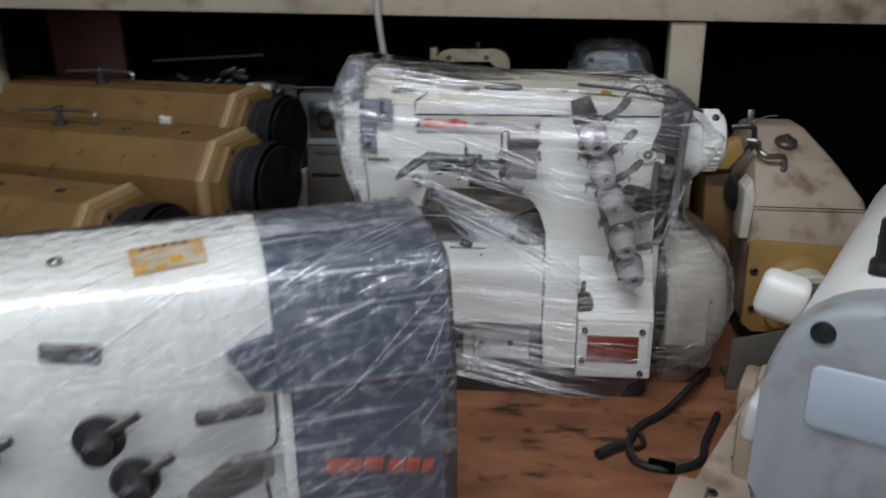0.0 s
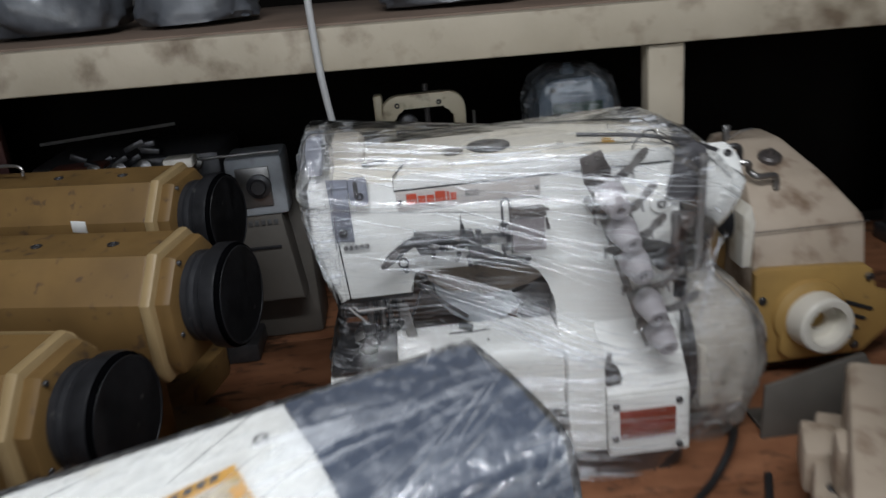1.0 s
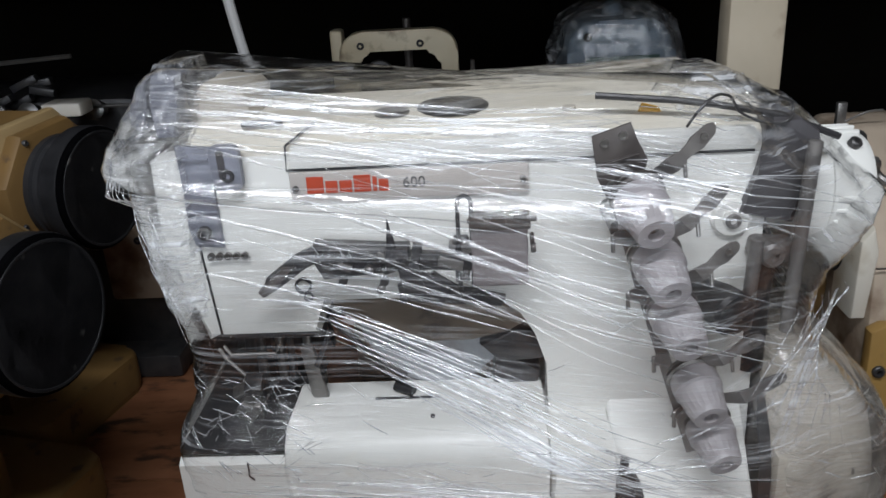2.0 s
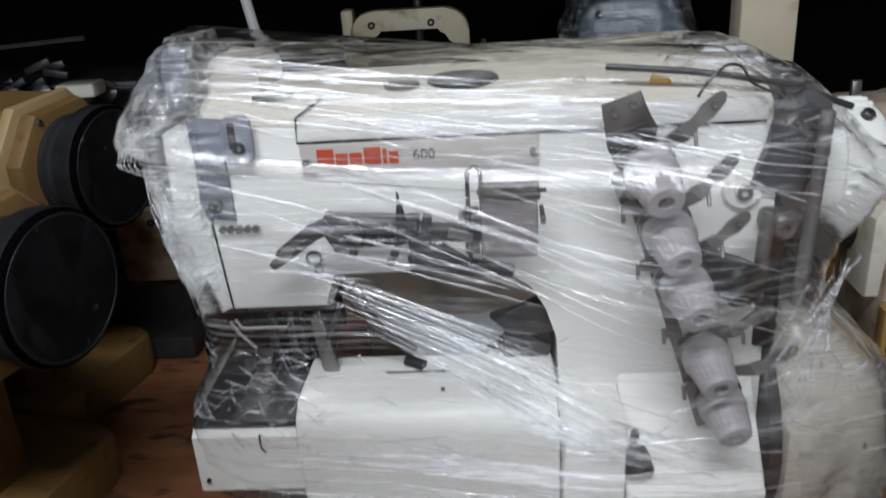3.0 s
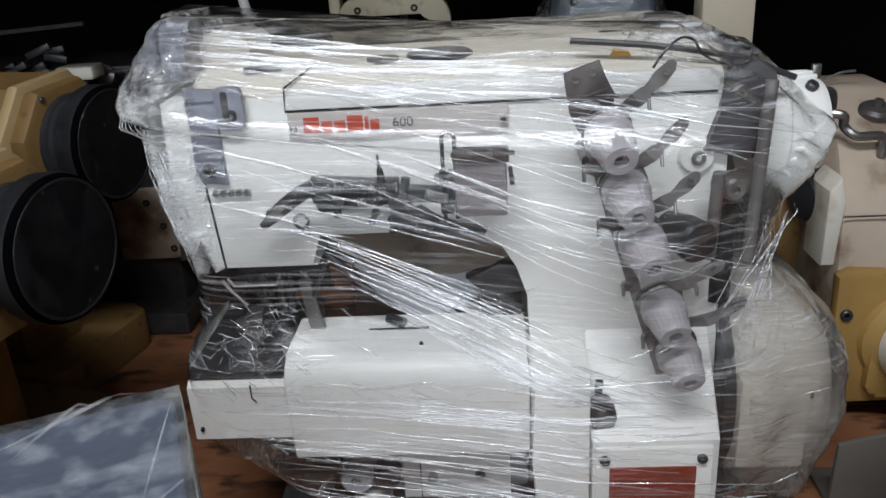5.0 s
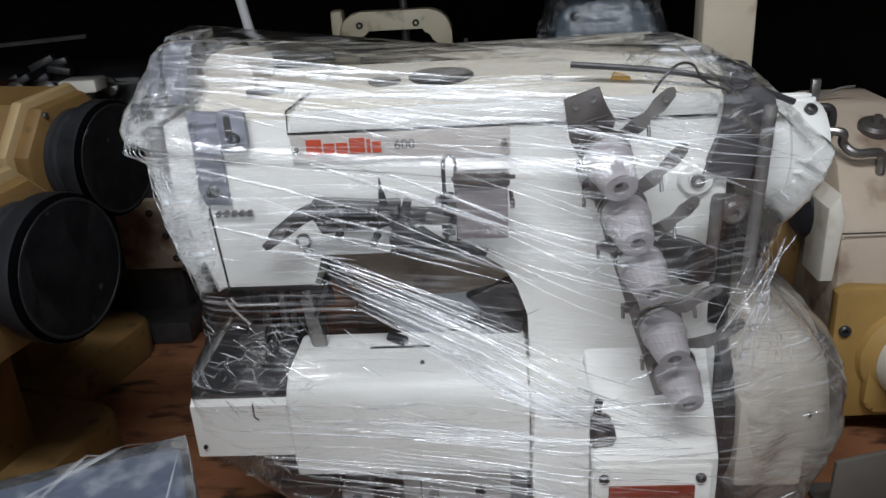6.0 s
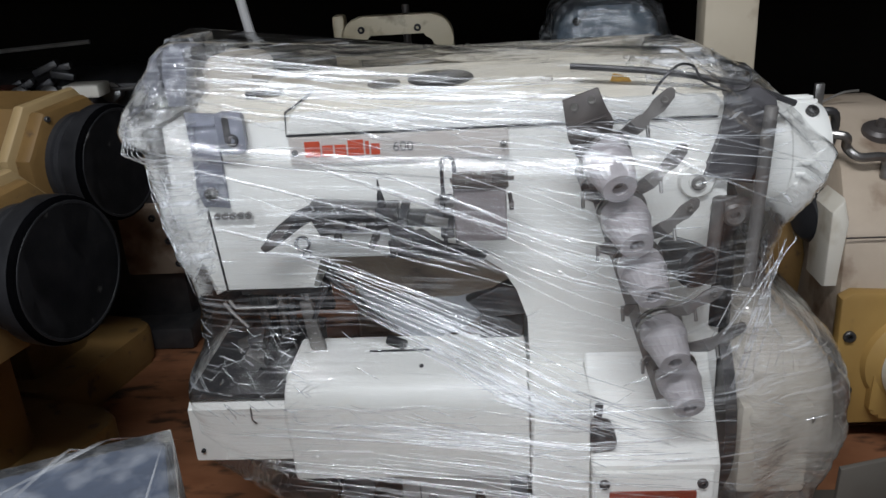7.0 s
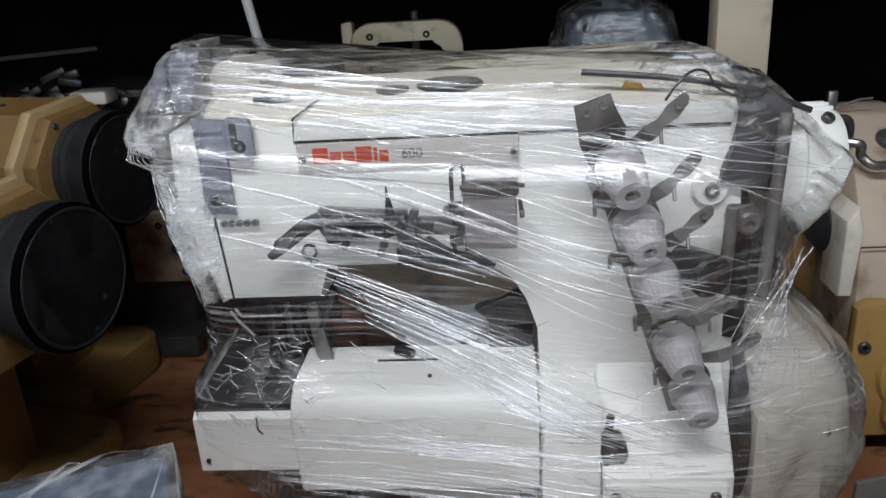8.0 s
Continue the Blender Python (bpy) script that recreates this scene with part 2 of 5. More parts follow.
# ---------- shape helpers ----------
def finish(bm, w=None):
    if w is not None:
        bm.transform(w.inverted())
    bmesh.ops.recalc_face_normals(bm, faces=bm.faces)
    return bm


def part(name, bm, mat, parent=None, label="", w=None, sharp=32):
    finish(bm, w)
    me = bpy.data.meshes.new(name)
    bm.to_mesh(me)
    bm.free()
    me.materials.append(mat)
    me.polygons.foreach_set("use_smooth", [True] * len(me.polygons))
    me.set_sharp_from_angle(angle=radians(sharp))
    ob = new(name, me)
    ob.parent = parent
    if label:
        tagged(ob, label)
    return ob


def thing(name, m, label, category, group=""):
    ob = new(name)
    ob.empty_display_size = 0.02
    ob.matrix_basis = m
    return tagged(ob, label, category, group)


def B():
    return bmesh.new()


def bevelled(bm, edges, size, seg=2):
    if size > 0:
        bmesh.ops.bevel(bm, geom=list(edges), offset=size, offset_type="OFFSET", segments=seg, profile=0.5, affect="EDGES", clamp_overlap=True)


def box(bm, c, s, bev=0.0, rot=(0, 0, 0), seg=2):
    m = pose(*c, *rot) @ Matrix.Diagonal((*s, 1))
    vs = bmesh.ops.create_cube(bm, size=1, matrix=m)["verts"]
    bevelled(bm, {e for v in vs for e in v.link_edges}, bev, seg)
    return bm


def lathe(bm, p0, axis, profile, seg=28, flutes=(), deep=0.94):
    """A turned body: profile rows are (distance along the axis, radius)."""
    q = Vector(axis).normalized().to_track_quat("Z", "Y").to_matrix()
    rings = []
    for j, (d, r) in enumerate(profile):
        cut = [deep if j in flutes and i % 2 else 1.0 for i in range(seg)]
        rings.append([bm.verts.new(Vector(p0) + q @ Vector((r * c * math.cos(a), r * c * math.sin(a), d))) for c, a in ((cut[i], 2 * math.pi * i / seg) for i in range(seg))])
    for a, b in zip(rings, rings[1:]):
        for i in range(seg):
            bm.faces.new((a[i], a[(i + 1) % seg], b[(i + 1) % seg], b[i]))
    bm.faces.new(rings[0][::-1])
    bm.faces.new(rings[-1])
    return bm


def cyl(bm, p0, p1, r, r1=None, seg=20, bev=0.0):
    p0, p1 = Vector(p0), Vector(p1)
    d = (p1 - p0).length
    r1 = r if r1 is None else r1
    prof = [(0, r), (d, r1)]
    if bev:
        prof = [(0, r - bev), (bev, r), (d - bev, r1), (d, r1 - bev)]
    return lathe(bm, p0, p1 - p0, prof, seg)


def prism(bm, poly, a0, a1, axis="y", bev=0.0, seg=2):
    """A flat outline pushed out along an axis; its two rims are rounded."""
    def at(u, v, a):
        return {"y": (u, a, v), "x": (a, u, v), "z": (u, v, a)}[axis]
    lo = [bm.verts.new(at(u, v, a0)) for u, v in poly]
    hi = [bm.verts.new(at(u, v, a1)) for u, v in poly]
    n = len(poly)
    f0, f1 = bm.faces.new(lo), bm.faces.new(hi[::-1])
    for i in range(n):
        bm.faces.new((lo[i], hi[i], hi[(i + 1) % n], lo[(i + 1) % n]))
    if bev:
        bevelled(bm, set(f0.edges) | set(f1.edges), bev, seg)
    return bm


def tube(bm, pts, r, seg=8, closed=False):
    pts = [Vector(p) for p in pts]
    rings = []
    up = Vector((0.13, 0.21, 0.97))
    for i, p in enumerate(pts):
        d = (pts[min(i + 1, len(pts) - 1)] - pts[max(i - 1, 0)]).normalized()
        s = d.cross(up).normalized()
        t = s.cross(d).normalized()
        rings.append([bm.verts.new(p + r * (math.cos(a) * s + math.sin(a) * t)) for a in (2 * math.pi * k / seg for k in range(seg))])
    for a, b in zip(rings, rings[1:]):
        for k in range(seg):
            bm.faces.new((a[k], a[(k + 1) % seg], b[(k + 1) % seg], b[k]))
    bm.faces.new(rings[0][::-1])
    bm.faces.new(rings[-1])
    return bm


def curve(pts, n=8):
    """Points along a smooth line through pts."""
    pts = [Vector(p) for p in pts]
    out = []
    for i in range(len(pts) - 1):
        a, b, c, d = pts[max(i - 1, 0)], pts[i], pts[i + 1], pts[min(i + 2, len(pts) - 1)]
        for k in range(n):
            t = k / n
            out.append(0.5 * (2 * b + (c - a) * t + (2 * a - 5 * b + 4 * c - d) * t * t + (3 * b - a - 3 * c + d) * t ** 3))
    return out + [pts[-1]]


def rounded(x0, z0, x1, z1, r, n=5):
    """A rectangle's outline with round corners."""
    out = []
    for cx, cz, a0 in ((x1 - r, z1 - r, 0), (x0 + r, z1 - r, 90), (x0 + r, z0 + r, 180), (x1 - r, z0 + r, 270)):
        for k in range(n + 1):
            a = radians(a0 + 90 * k / n)
            out.append((cx + r * math.cos(a), cz + r * math.sin(a)))
    return out


def screw(bm, p, axis, r=0.0035, h=0.0025):
    a = Vector(axis).normalized()
    lathe(bm, Vector(p) - a * 0.002, a, [(0, r), (h + 0.001, r), (h + 0.002, r * 0.8), (h + 0.002, r * 0.45), (h * 0.4, r * 0.42)], 12)
    return bm


# ---------- room and shelving ----------
TABLE = -0.015


def structure(name, bm, mat, label):
    return tagged(part(name, bm, mat, None, label), label, name.split("_")[0], "", "structure")


# unseen room shell, added to shut out the sky; dark to cut bounced light
structure("floor", box(B(), (0, -0.8, -0.9), (6.2, 5.2, 0.1)), WALLM, "unseen floor closing off the room")
structure("ceiling", box(B(), (0, -0.8, 1.95), (6.2, 5.2, 0.1)), WALLM, "unseen ceiling closing off the room")
structure("wall_north", box(B(), (0, 1.75, 0.525), (6.2, 0.1, 2.75)), WALLM, "unseen wall behind the shelving, kept dark")
structure("wall_west", box(B(), (-3.05, -0.8, 0.525), (0.1, 5.0, 2.75)), WALLM, "unseen side wall, kept dark")
structure("wall_east", box(B(), (3.05, -0.8, 0.525), (0.1, 5.0, 2.75)), WALLM, "unseen side wall, kept dark")
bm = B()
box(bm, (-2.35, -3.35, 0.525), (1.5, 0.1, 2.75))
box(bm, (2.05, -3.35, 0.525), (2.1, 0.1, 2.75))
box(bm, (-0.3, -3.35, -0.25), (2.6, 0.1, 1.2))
structure("wall_south", bm, WALLM, "unseen front wall with an assumed wide opening")

# work table of plywood planks
edges = [-0.62, -0.37, -0.215, -0.02, 0.21, 0.46, 0.70]
table = thing("work_table", pose(0, 0.04, TABLE - 0.02), "oil-stained brown plywood table under the machines", "table")
for a, b in zip(edges, edges[1:]):
    bm = box(B(), (0, (a + b) / 2 - 0.04, 0.005), (2.9, b - a - 0.0015, 0.03), 0.0015)
    part("plank", bm, PLY, table)
for x in (-1.38, 1.38):
    for y in (-0.6, 0.6):
        part("leg", box(B(), (x, y, -0.42), (0.06, 0.06, 0.82), 0.003), BEAM, table)

# upper shelf on posts
shelf = thing("upper_shelf", pose(0, 0.25, TABLE), "cream-painted shelf of worn timber above the table", "shelf")
sw = pose(0, 0.25, TABLE)
tilt = 1.2
part("beam", box(B(), (0, 0.245, 0.456), (2.9, 0.03, 0.05), 0.003, (0, tilt, 0)), BEAM, shelf, "chipped cream beam", sw)
part("board", box(B(), (0, 0.5, 0.475), (2.9, 0.48, 0.018), 0.002, (0, tilt, 0)), BOARD, shelf, "dusty brown board", sw)
part("post", box(B(), (0.233, 0.252, 0.205), (0.045, 0.03, 0.44), 0.003), BEAM, shelf, "cream post", sw)
part("post", box(B(), (-0.84, 0.34, 0.21), (0.05, 0.03, 0.46), 0.003), BEAM, shelf, "cream post", sw)
# near-black colour of these panels holds the shade deep under the shelf
part("back_panel", box(B(), (0, 0.76, 0.25), (2.9, 0.02, 0.53)), UNLIT, shelf, "near-black panel for the unlit back of the shelf", sw)
part("side_panel", box(B(), (1.44, 0.5, 0.22), (0.02, 0.5, 0.46)), UNLIT, shelf, "near-black panel for the unlit end of the shelf", sw)
part("side_panel", box(B(), (-1.44, 0.5, 0.22), (0.02, 0.5, 0.46)), UNLIT, shelf, "near-black panel for the unlit end of the shelf", sw)

# ---------- the wrapped white coverstitch machine ----------
W = pose(0, 0.1, TABLE)
ARM_Y = 0.055
main = thing("sewing_machine", W, "white industrial coverstitch sewing machine wrapped in clear film", "sewing machine")


def mp(name, bm, mat, parent=None, label=""):
    return part(name, bm, mat, parent or main, label, W)


# arm and column, one casting with a rounded throat
throat = [(-0.098, 0.246), (0.004, 0.246), (0.022, 0.241), (0.036, 0.231), (0.046, 0.214), (0.0505, 0.19), (0.0515, 0.165), (0.0515, 0.03)]
outline = [(-0.172, 0.219), (-0.1, 0.219)] + throat + [(0.19, 0.03), (0.186, 0.343), (-0.175, 0.343)]
bm = B()
prism(bm, outline, ARM_Y, 0.17, "y", 0.003)
arm = mp("arm", bm, WHITE)
bm = B()
prism(bm, [(0.056, 0.338), (0.056, 0.345), (0.075, 0.356), (0.085, 0.358), (0.165, 0.358), (0.172, 0.35), (0.172, 0.338)], -0.172, 0.184, "x", 0.002)
mp("top_cover", bm, CREAM, arm, "cream top cover")
bm = B()
prism(bm, [(-0.107, 0.3335), (0.176, 0.3335), (0.178, 0.343), (0.174, 0.3475), (-0.104, 0.3475)], ARM_Y - 0.0022, ARM_Y + 0.004, "y", 0.0008)
mp("front_cover", bm, WHITE, arm)
bm = B()
tube(bm, [(-0.1075, ARM_Y - 0.0005, 0.348), (-0.1085, ARM_Y - 0.0008, 0.3325), (0.176, ARM_Y - 0.0008, 0.3325)], 0.0008, 6)
tube(bm, [(-0.1075, ARM_Y - 0.0005, 0.348), (-0.092, 0.075, 0.3575)], 0.0008, 6)
mp("cover_joint", bm, BLACK, arm, "dark joint round the cover")
bm = B()
lathe(bm, (-0.005, 0.097, 0.3575), (0, 0, 1), [(0, 0.0232), (0.002, 0.0232), (0.0035, 0.021), (0.0035, 0.004), (0.0030, 0.003)], 32)
mp("oil_window", bm, DARK_STEEL, arm, "dark round oil window")
bm = B()
lathe(bm, (-0.044, 0.088, 0.3575), (0, 0, 1), [(0, 0.0115), (0.0015, 0.0115), (0.0025, 0.0105)], 24)
mp("oil_plug", bm, STEEL, arm, "small round oil plug")
bm = B()
box(bm, (-0.125, 0.075, 0.3585), (0.026, 0.007, 0.003), 0.001, (0, 0, 8))
mp("thread_slot", bm, DARK_STEEL, arm)
bm = B()
lathe(bm, (0.068, 0.08, 0.357), (0, 0, 1), [(0, 0.0042), (0.0016, 0.0042), (0.0022, 0.0035)], 16)
mp("oil_plug", bm, DIMMED_CREAM, arm)
# head plate and its seam
head = [(-0.196, 0.34), (-0.172, 0.345), (-0.166, 0.30), (-0.166, 0.219), (-0.178, 0.213), (-0.186, 0.25), (-0.198, 0.29)]
bm2 = B()
prism(bm2, head, ARM_Y + 0.004, 0.165, "y", 0.004)
mp("end_cover", bm2, WHITE, arm)
bm = B()
tube(bm, [(-0.1715, ARM_Y - 0.0004, 0.345), (-0.1715, ARM_Y - 0.0004, 0.29), (-0.1665, ARM_Y - 0.0004, 0.219)], 0.0008, 6)
mp("cover_joint", bm, BLACK, arm)

# needle thread guard at the top of the head
bm = B()
prism(bm, [(-0.193, 0.352), (-0.180, 0.352), (-0.176, 0.372), (-0.174, 0.39), (-0.18, 0.393), (-0.190, 0.391), (-0.194, 0.375)], 0.072, 0.115, "y", 0.002)
mp("thread_guard", bm, BLUE_STEEL, main, "blue-grey thread guard on the head")
bm = B()
prism(bm, [(-0.171, 0.35), (-0.172, 0.374), (-0.166, 0.381), (-0.14, 0.378), (-0.135, 0.372), (-0.135, 0.35)], 0.088, 0.15, "y", 0.004)
mp("head_cap", bm, DIMMED_CREAM, main, "cream cap on the head, dulled for shade")
bm = B()
prism(bm, [(-0.175, 0.352), (-0.174, 0.33), (-0.175, 0.298), (-0.172, 0.286), (-0.154, 0.284), (-0.1545, 0.324), (-0.153, 0.35)], ARM_Y - 0.004, ARM_Y, "y", 0.001)
box(bm, (-0.164, ARM_Y - 0.0047, 0.3085), (0.0185, 0.002, 0.0008))
box(bm, (-0.164, ARM_Y - 0.0047, 0.343), (0.0185, 0.003, 0.0012), 0.0003)
gp = mp("thread_plate", bm, BLUE_STEEL, main, "blue-grey steel thread plate")
bm = B()
prism(bm, rounded(-0.153, 0.3235, -0.1345, 0.352, 0.004), ARM_Y - 0.009, ARM_Y - 0.003, "y", 0.001)
block = mp("block", bm, BLUE_STEEL, gp, "slotted guide block")
mp("slot", prism(B(), rounded(-0.148, 0.331, -0.1435, 0.3495, 0.0022), ARM_Y - 0.0096, ARM_Y - 0.0085, "y"), DARK_STEEL, block)
for x, z in ((-0.143, 0.333), (-0.164, 0.296)):
    mp("screw", screw(B(), (x, ARM_Y - 0.0075, z), (0, -1, 0), 0.0045), DARK_STEEL, gp)
for k in range(5):
    mp("guide_eye", lathe(B(), (-0.164 + 0.0055 * k, ARM_Y - 0.001, 0.278), (0, -1, 0), [(0, 0.0024), (0.003, 0.0024), (0.003, 0.0014), (0.001, 0.0013)], 10), STEEL, gp)

# name plate: the maker's name is drawn as plain bars
bm = B()
prism(bm, rounded(-0.107, 0.3125, 0.0405, 0.3315, 0.0015, 3), ARM_Y - 0.0025, ARM_Y + 0.001, "y", 0.0004)
plate = mp("name_plate", bm, PLATE, main, "silver name plate")
x = -0.0965
for w_, h_, dz in ((0.0105, 0.0125, 0.0005), (0.0075, 0.009, -0.001), (0.0078, 0.009, -0.001), (0.0105, 0.0125, 0.0005), (0.0026, 0.011, 0.0), (0.006, 0.009, -0.001)):
    bm = box(B(), (x + w_ / 2, ARM_Y - 0.0027, 0.3225 + dz), (w_, 0.0006, h_ * 0.85))
    mp("logo_bar", bm, ORANGE, plate, "orange-red printed bar")
    x += w_ + 0.0012
mp("screw", screw(B(), (-0.1035, ARM_Y - 0.0035, 0.321), (0, -1, 0), 0.0022), DARK_STEEL, plate)
mp("screw", screw(B(), (0.037, ARM_Y - 0.0035, 0.3215), (0, -1, 0), 0.0022), STEEL, plate)


def lettering(word, size, m, depth=0.0003):
    c = bpy.data.curves.new("lettering", "FONT")
    c.body, c.size, c.extrude = word, size, depth
    o = bpy.data.objects.new("lettering", c)
    me = o.to_mesh()
    b = bmesh.new()
    b.from_mesh(me)
    o.to_mesh_clear()
    bpy.data.objects.remove(o)
    b.transform(m)
    return b


mp("number", lettering("600", 0.0095, pose(-0.037, ARM_Y - 0.0028, 0.3195, 90, 0, 0)), PRINT, plate, "model number 600 in thin grey figures")

# thread take-up linkage and its smoky guard
bm = B()
prism(bm, [(-0.128, 0.262), (-0.124, 0.271), (-0.104, 0.286), (-0.092, 0.291), (-0.086, 0.288), (-0.09, 0.28), (-0.1, 0.277), (-0.118, 0.263), (-0.126, 0.258)], 0.03, 0.034, "y", 0.001)
link = mp("take_up_lever", bm, DARK_STEEL, main, "dark steel take-up linkage")
mp("tip", prism(B(), [(-0.127, 0.258), (-0.13, 0.262), (-0.112, 0.279), (-0.104, 0.279), (-0.118, 0.265)], 0.0285, 0.0355, "y", 0.001), BRACKET, link, "brown horn tip")
bm = B()
prism(bm, [(-0.093, 0.291), (-0.045, 0.287), (-0.042, 0.272), (-0.088, 0.268), (-0.094, 0.28)], 0.03, 0.046, "y", 0.002)
box(bm, (-0.066, 0.03, 0.286), (0.035, 0.008, 0.005), 0.001, (0, 3, 0))
mp("slide", bm, DARK_STEEL, link)
bm = B()
box(bm, (-0.041, 0.03, 0.284), (0.015, 0.016, 0.012), 0.0015)
cyl(bm, (-0.044, 0.026, 0.288), (-0.0455, 0.026, 0.308), 0.0022, 0.0005, 10)
cyl(bm, (-0.044, 0.026, 0.288), (-0.0448, 0.026, 0.299), 0.0034, 0.0018, 10)
box(bm, (-0.030, 0.028, 0.284), (0.006, 0.01, 0.014), 0.001, (0, 15, 0))
mp("post_block", bm, DARK_STEEL, link)
bm = B()
box(bm, (-0.015, 0.03, 0.279), (0.046, 0.008, 0.011), 0.0015, (0, 4, 0))
box(bm, (-0.033, 0.032, 0.270), (0.014, 0.02, 0.022), 0.002, (0, -10, 0))
prism(bm, [(-0.043, 0.262), (-0.041, 0.252), (0.021, 0.246), (0.024, 0.252), (-0.006, 0.258), (-0.02, 0.27)], 0.03, 0.037, "y", 0.001)
box(bm, (-0.022, 0.026, 0.262), (0.022, 0.006, 0.016), 0.001, (0, 25, 0))
mp("cross_arm", bm, DARK_STEEL, link)
rl = random.Random(12)
for k in range(14):
    x, z = -0.09 + 0.1 * rl.random(), 0.252 + 0.038 * rl.random()
    if k % 2:
        mp("set_screw", lathe(B(), (x, 0.029, z), (0, -1, 0), [(0, 0.0028), (0.004, 0.0028), (0.005, 0.002), (0.005, 0.001)], 12), STEEL if k % 4 == 1 else DARK_STEEL, link)
    else:
        mp("small_plate", box(B(), (x, 0.027, z), (0.008 + 0.012 * rl.random(), 0.004, 0.004 + 0.005 * rl.random()), 0.0007, (0, rl.uniform(-20, 35), 0)), STEEL if k % 4 else DARK_STEEL, link)
bm = B()
for k in range(10):
    a0, a1 = radians(180 - 18 * k), radians(162 - 18 * k)
    tube(bm, [(0.0005 + 0.004 * math.cos(a), 0.027, 0.3155 + 0.005 * math.sin(a)) for a in (a0, a1)], 0.0014, 6)
tube(bm, [(-0.0035, 0.027, 0.3155), (-0.0035, 0.027, 0.255)], 0.0015, 6)
tube(bm, [(0.0045, 0.027, 0.3155), (0.0045, 0.027, 0.262)], 0.0015, 6)
box(bm, (-0.002, 0.029, 0.28), (0.009, 0.004, 0.03), 0.0008)
mp("slotted_bracket", bm, DARK_STEEL, link)
bm = B()
lathe(bm, (0.0015, 0.022, 0.2905), (0, -1, 0), [(0, 0.0035), (0.003, 0.0035), (0.003, 0.0018), (0.001, 0.0016)], 14)
lathe(bm, (-0.0075, 0.026, 0.292), (0, -1, 0), [(0, 0.002), (0.008, 0.002)], 10)
mp("set_screw", bm, STEEL, link)
bm = B()
prism(bm, rounded(0.004, 0.2655, 0.0375, 0.305, 0.002, 3), 0.018, 0.029, "y", 0.0012)
guard = mp("thread_guard", bm, ACRYL, main, "smoky translucent thread guard")
bm = B()
box(bm, (0.021, 0.0225, 0.306), (0.036, 0.014, 0.008), 0.001)
for x in (0.008, 0.0205, 0.033):
    box(bm, (x, 0.0165, 0.3085), (0.0085, 0.003, 0.006), 0.0005)
cyl(bm, (0.002, 0.02, 0.307), (0.0425, 0.02, 0.307), 0.0015, seg=10)
cyl(bm, (0.039, 0.02, 0.289), (0.042, 0.02, 0.289), 0.003, seg=12)
cyl(bm, (0.0395, 0.02, 0.298), (0.0405, 0.02, 0.286), 0.0014, seg=8)
mp("clip", bm, BRACKET, guard, "bent metal clip")
for x, z, r in ((-0.107, 0.2545, 0.0058), (-0.1045, 0.2465, 0.0032)):
    mp("hole_rim", lathe(B(), (x, ARM_Y + 0.001, z), (0, -1, 0), [(0, r), (0.003, r), (0.003, r * 0.7), (0.0005, r * 0.65)], 18), DARK_STEEL, arm)

# needle bar, presser and looper works below the head
works = mp("needle_works", box(B(), (-0.132, 0.095, 0.214), (0.062, 0.05, 0.012), 0.002), DARK_STEEL, main, "dark oiled needle and presser works")
rnd = random.Random(4)
for k, (x, y, z0, z1, r) in enumerate(((-0.150, 0.08, 0.214, 0.168, 0.004), (-0.137, 0.085, 0.214, 0.16, 0.0035), (-0.128, 0.078, 0.214, 0.172, 0.003), (-0.117, 0.083, 0.216, 0.163, 0.003), (-0.143, 0.1, 0.212, 0.158, 0.005))):
    mp("bar", cyl(B(), (x, y, z0), (x, y, z1), r, seg=12), STEEL if k % 2 else DARK_STEEL, works)
mp("presser_lever", prism(B(), [(-0.117, 0.205), (-0.108, 0.205), (-0.101, 0.165), (-0.107, 0.158), (-0.113, 0.168)], 0.06, 0.066, "y", 0.001), STEEL, works)
mp("hook_wire", tube(B(), [(-0.169, 0.05, 0.212), (-0.162, 0.045, 0.206), (-0.151, 0.042, 0.196)], 0.0014, 8), STEEL, works)
mp("hook_wire", tube(B(), curve([(-0.091, 0.045, 0.226), (-0.097, 0.043, 0.213), (-0.103, 0.045, 0.2)]), 0.0018, 8), DARK_STEEL, works)
mp("hook_wire", tube(B(), [(-0.165, 0.05, 0.214), (-0.16, 0.047, 0.209), (-0.13, 0.047, 0.209), (-0.127, 0.047, 0.215)], 0.0012, 8), STEEL, works)
for k in range(16):
    x, z = -0.165 + 0.058 * rnd.random(), 0.152 + 0.028 * rnd.random()
    y = 0.05 + 0.05 * rnd.random()
    s = (0.006 + 0.012 * rnd.random(), 0.006 + 0.01 * rnd.random(), 0.005 + 0.01 * rnd.random())
    mp("linkage", box(B(), (x, y, z), s, 0.001, (rnd.uniform(-30, 30), rnd.uniform(-40, 40), 0)), DARK_STEEL if k % 3 else STEEL, works)

# added dark plate covers the lit table planks, in place of shade there
mp("rear_bracket", prism(B(), [(-0.186, 0.155), (-0.182, 0.2), (-0.176, 0.216), (-0.12, 0.216), (-0.112, 0.155)], 0.15, 0.162, "y", 0.002), DARK_STEEL, works, "added dark plate for the shade behind the works")

# bed
bm = B()
prism(bm, [(0.012, 0.103), (0.012, 0.146), (0.018, 0.15), (0.14, 0.152), (0.14, 0.103)], -0.196, -0.118, "x", 0.002)
bed = mp("bed_plate", bm, WHITE, main, "white bed extension")
mp("throat_plate", box(B(), (-0.155, 0.075, 0.1545), (0.078, 0.12, 0.005), 0.001), DARK_STEEL, bed, "dark throat plate")
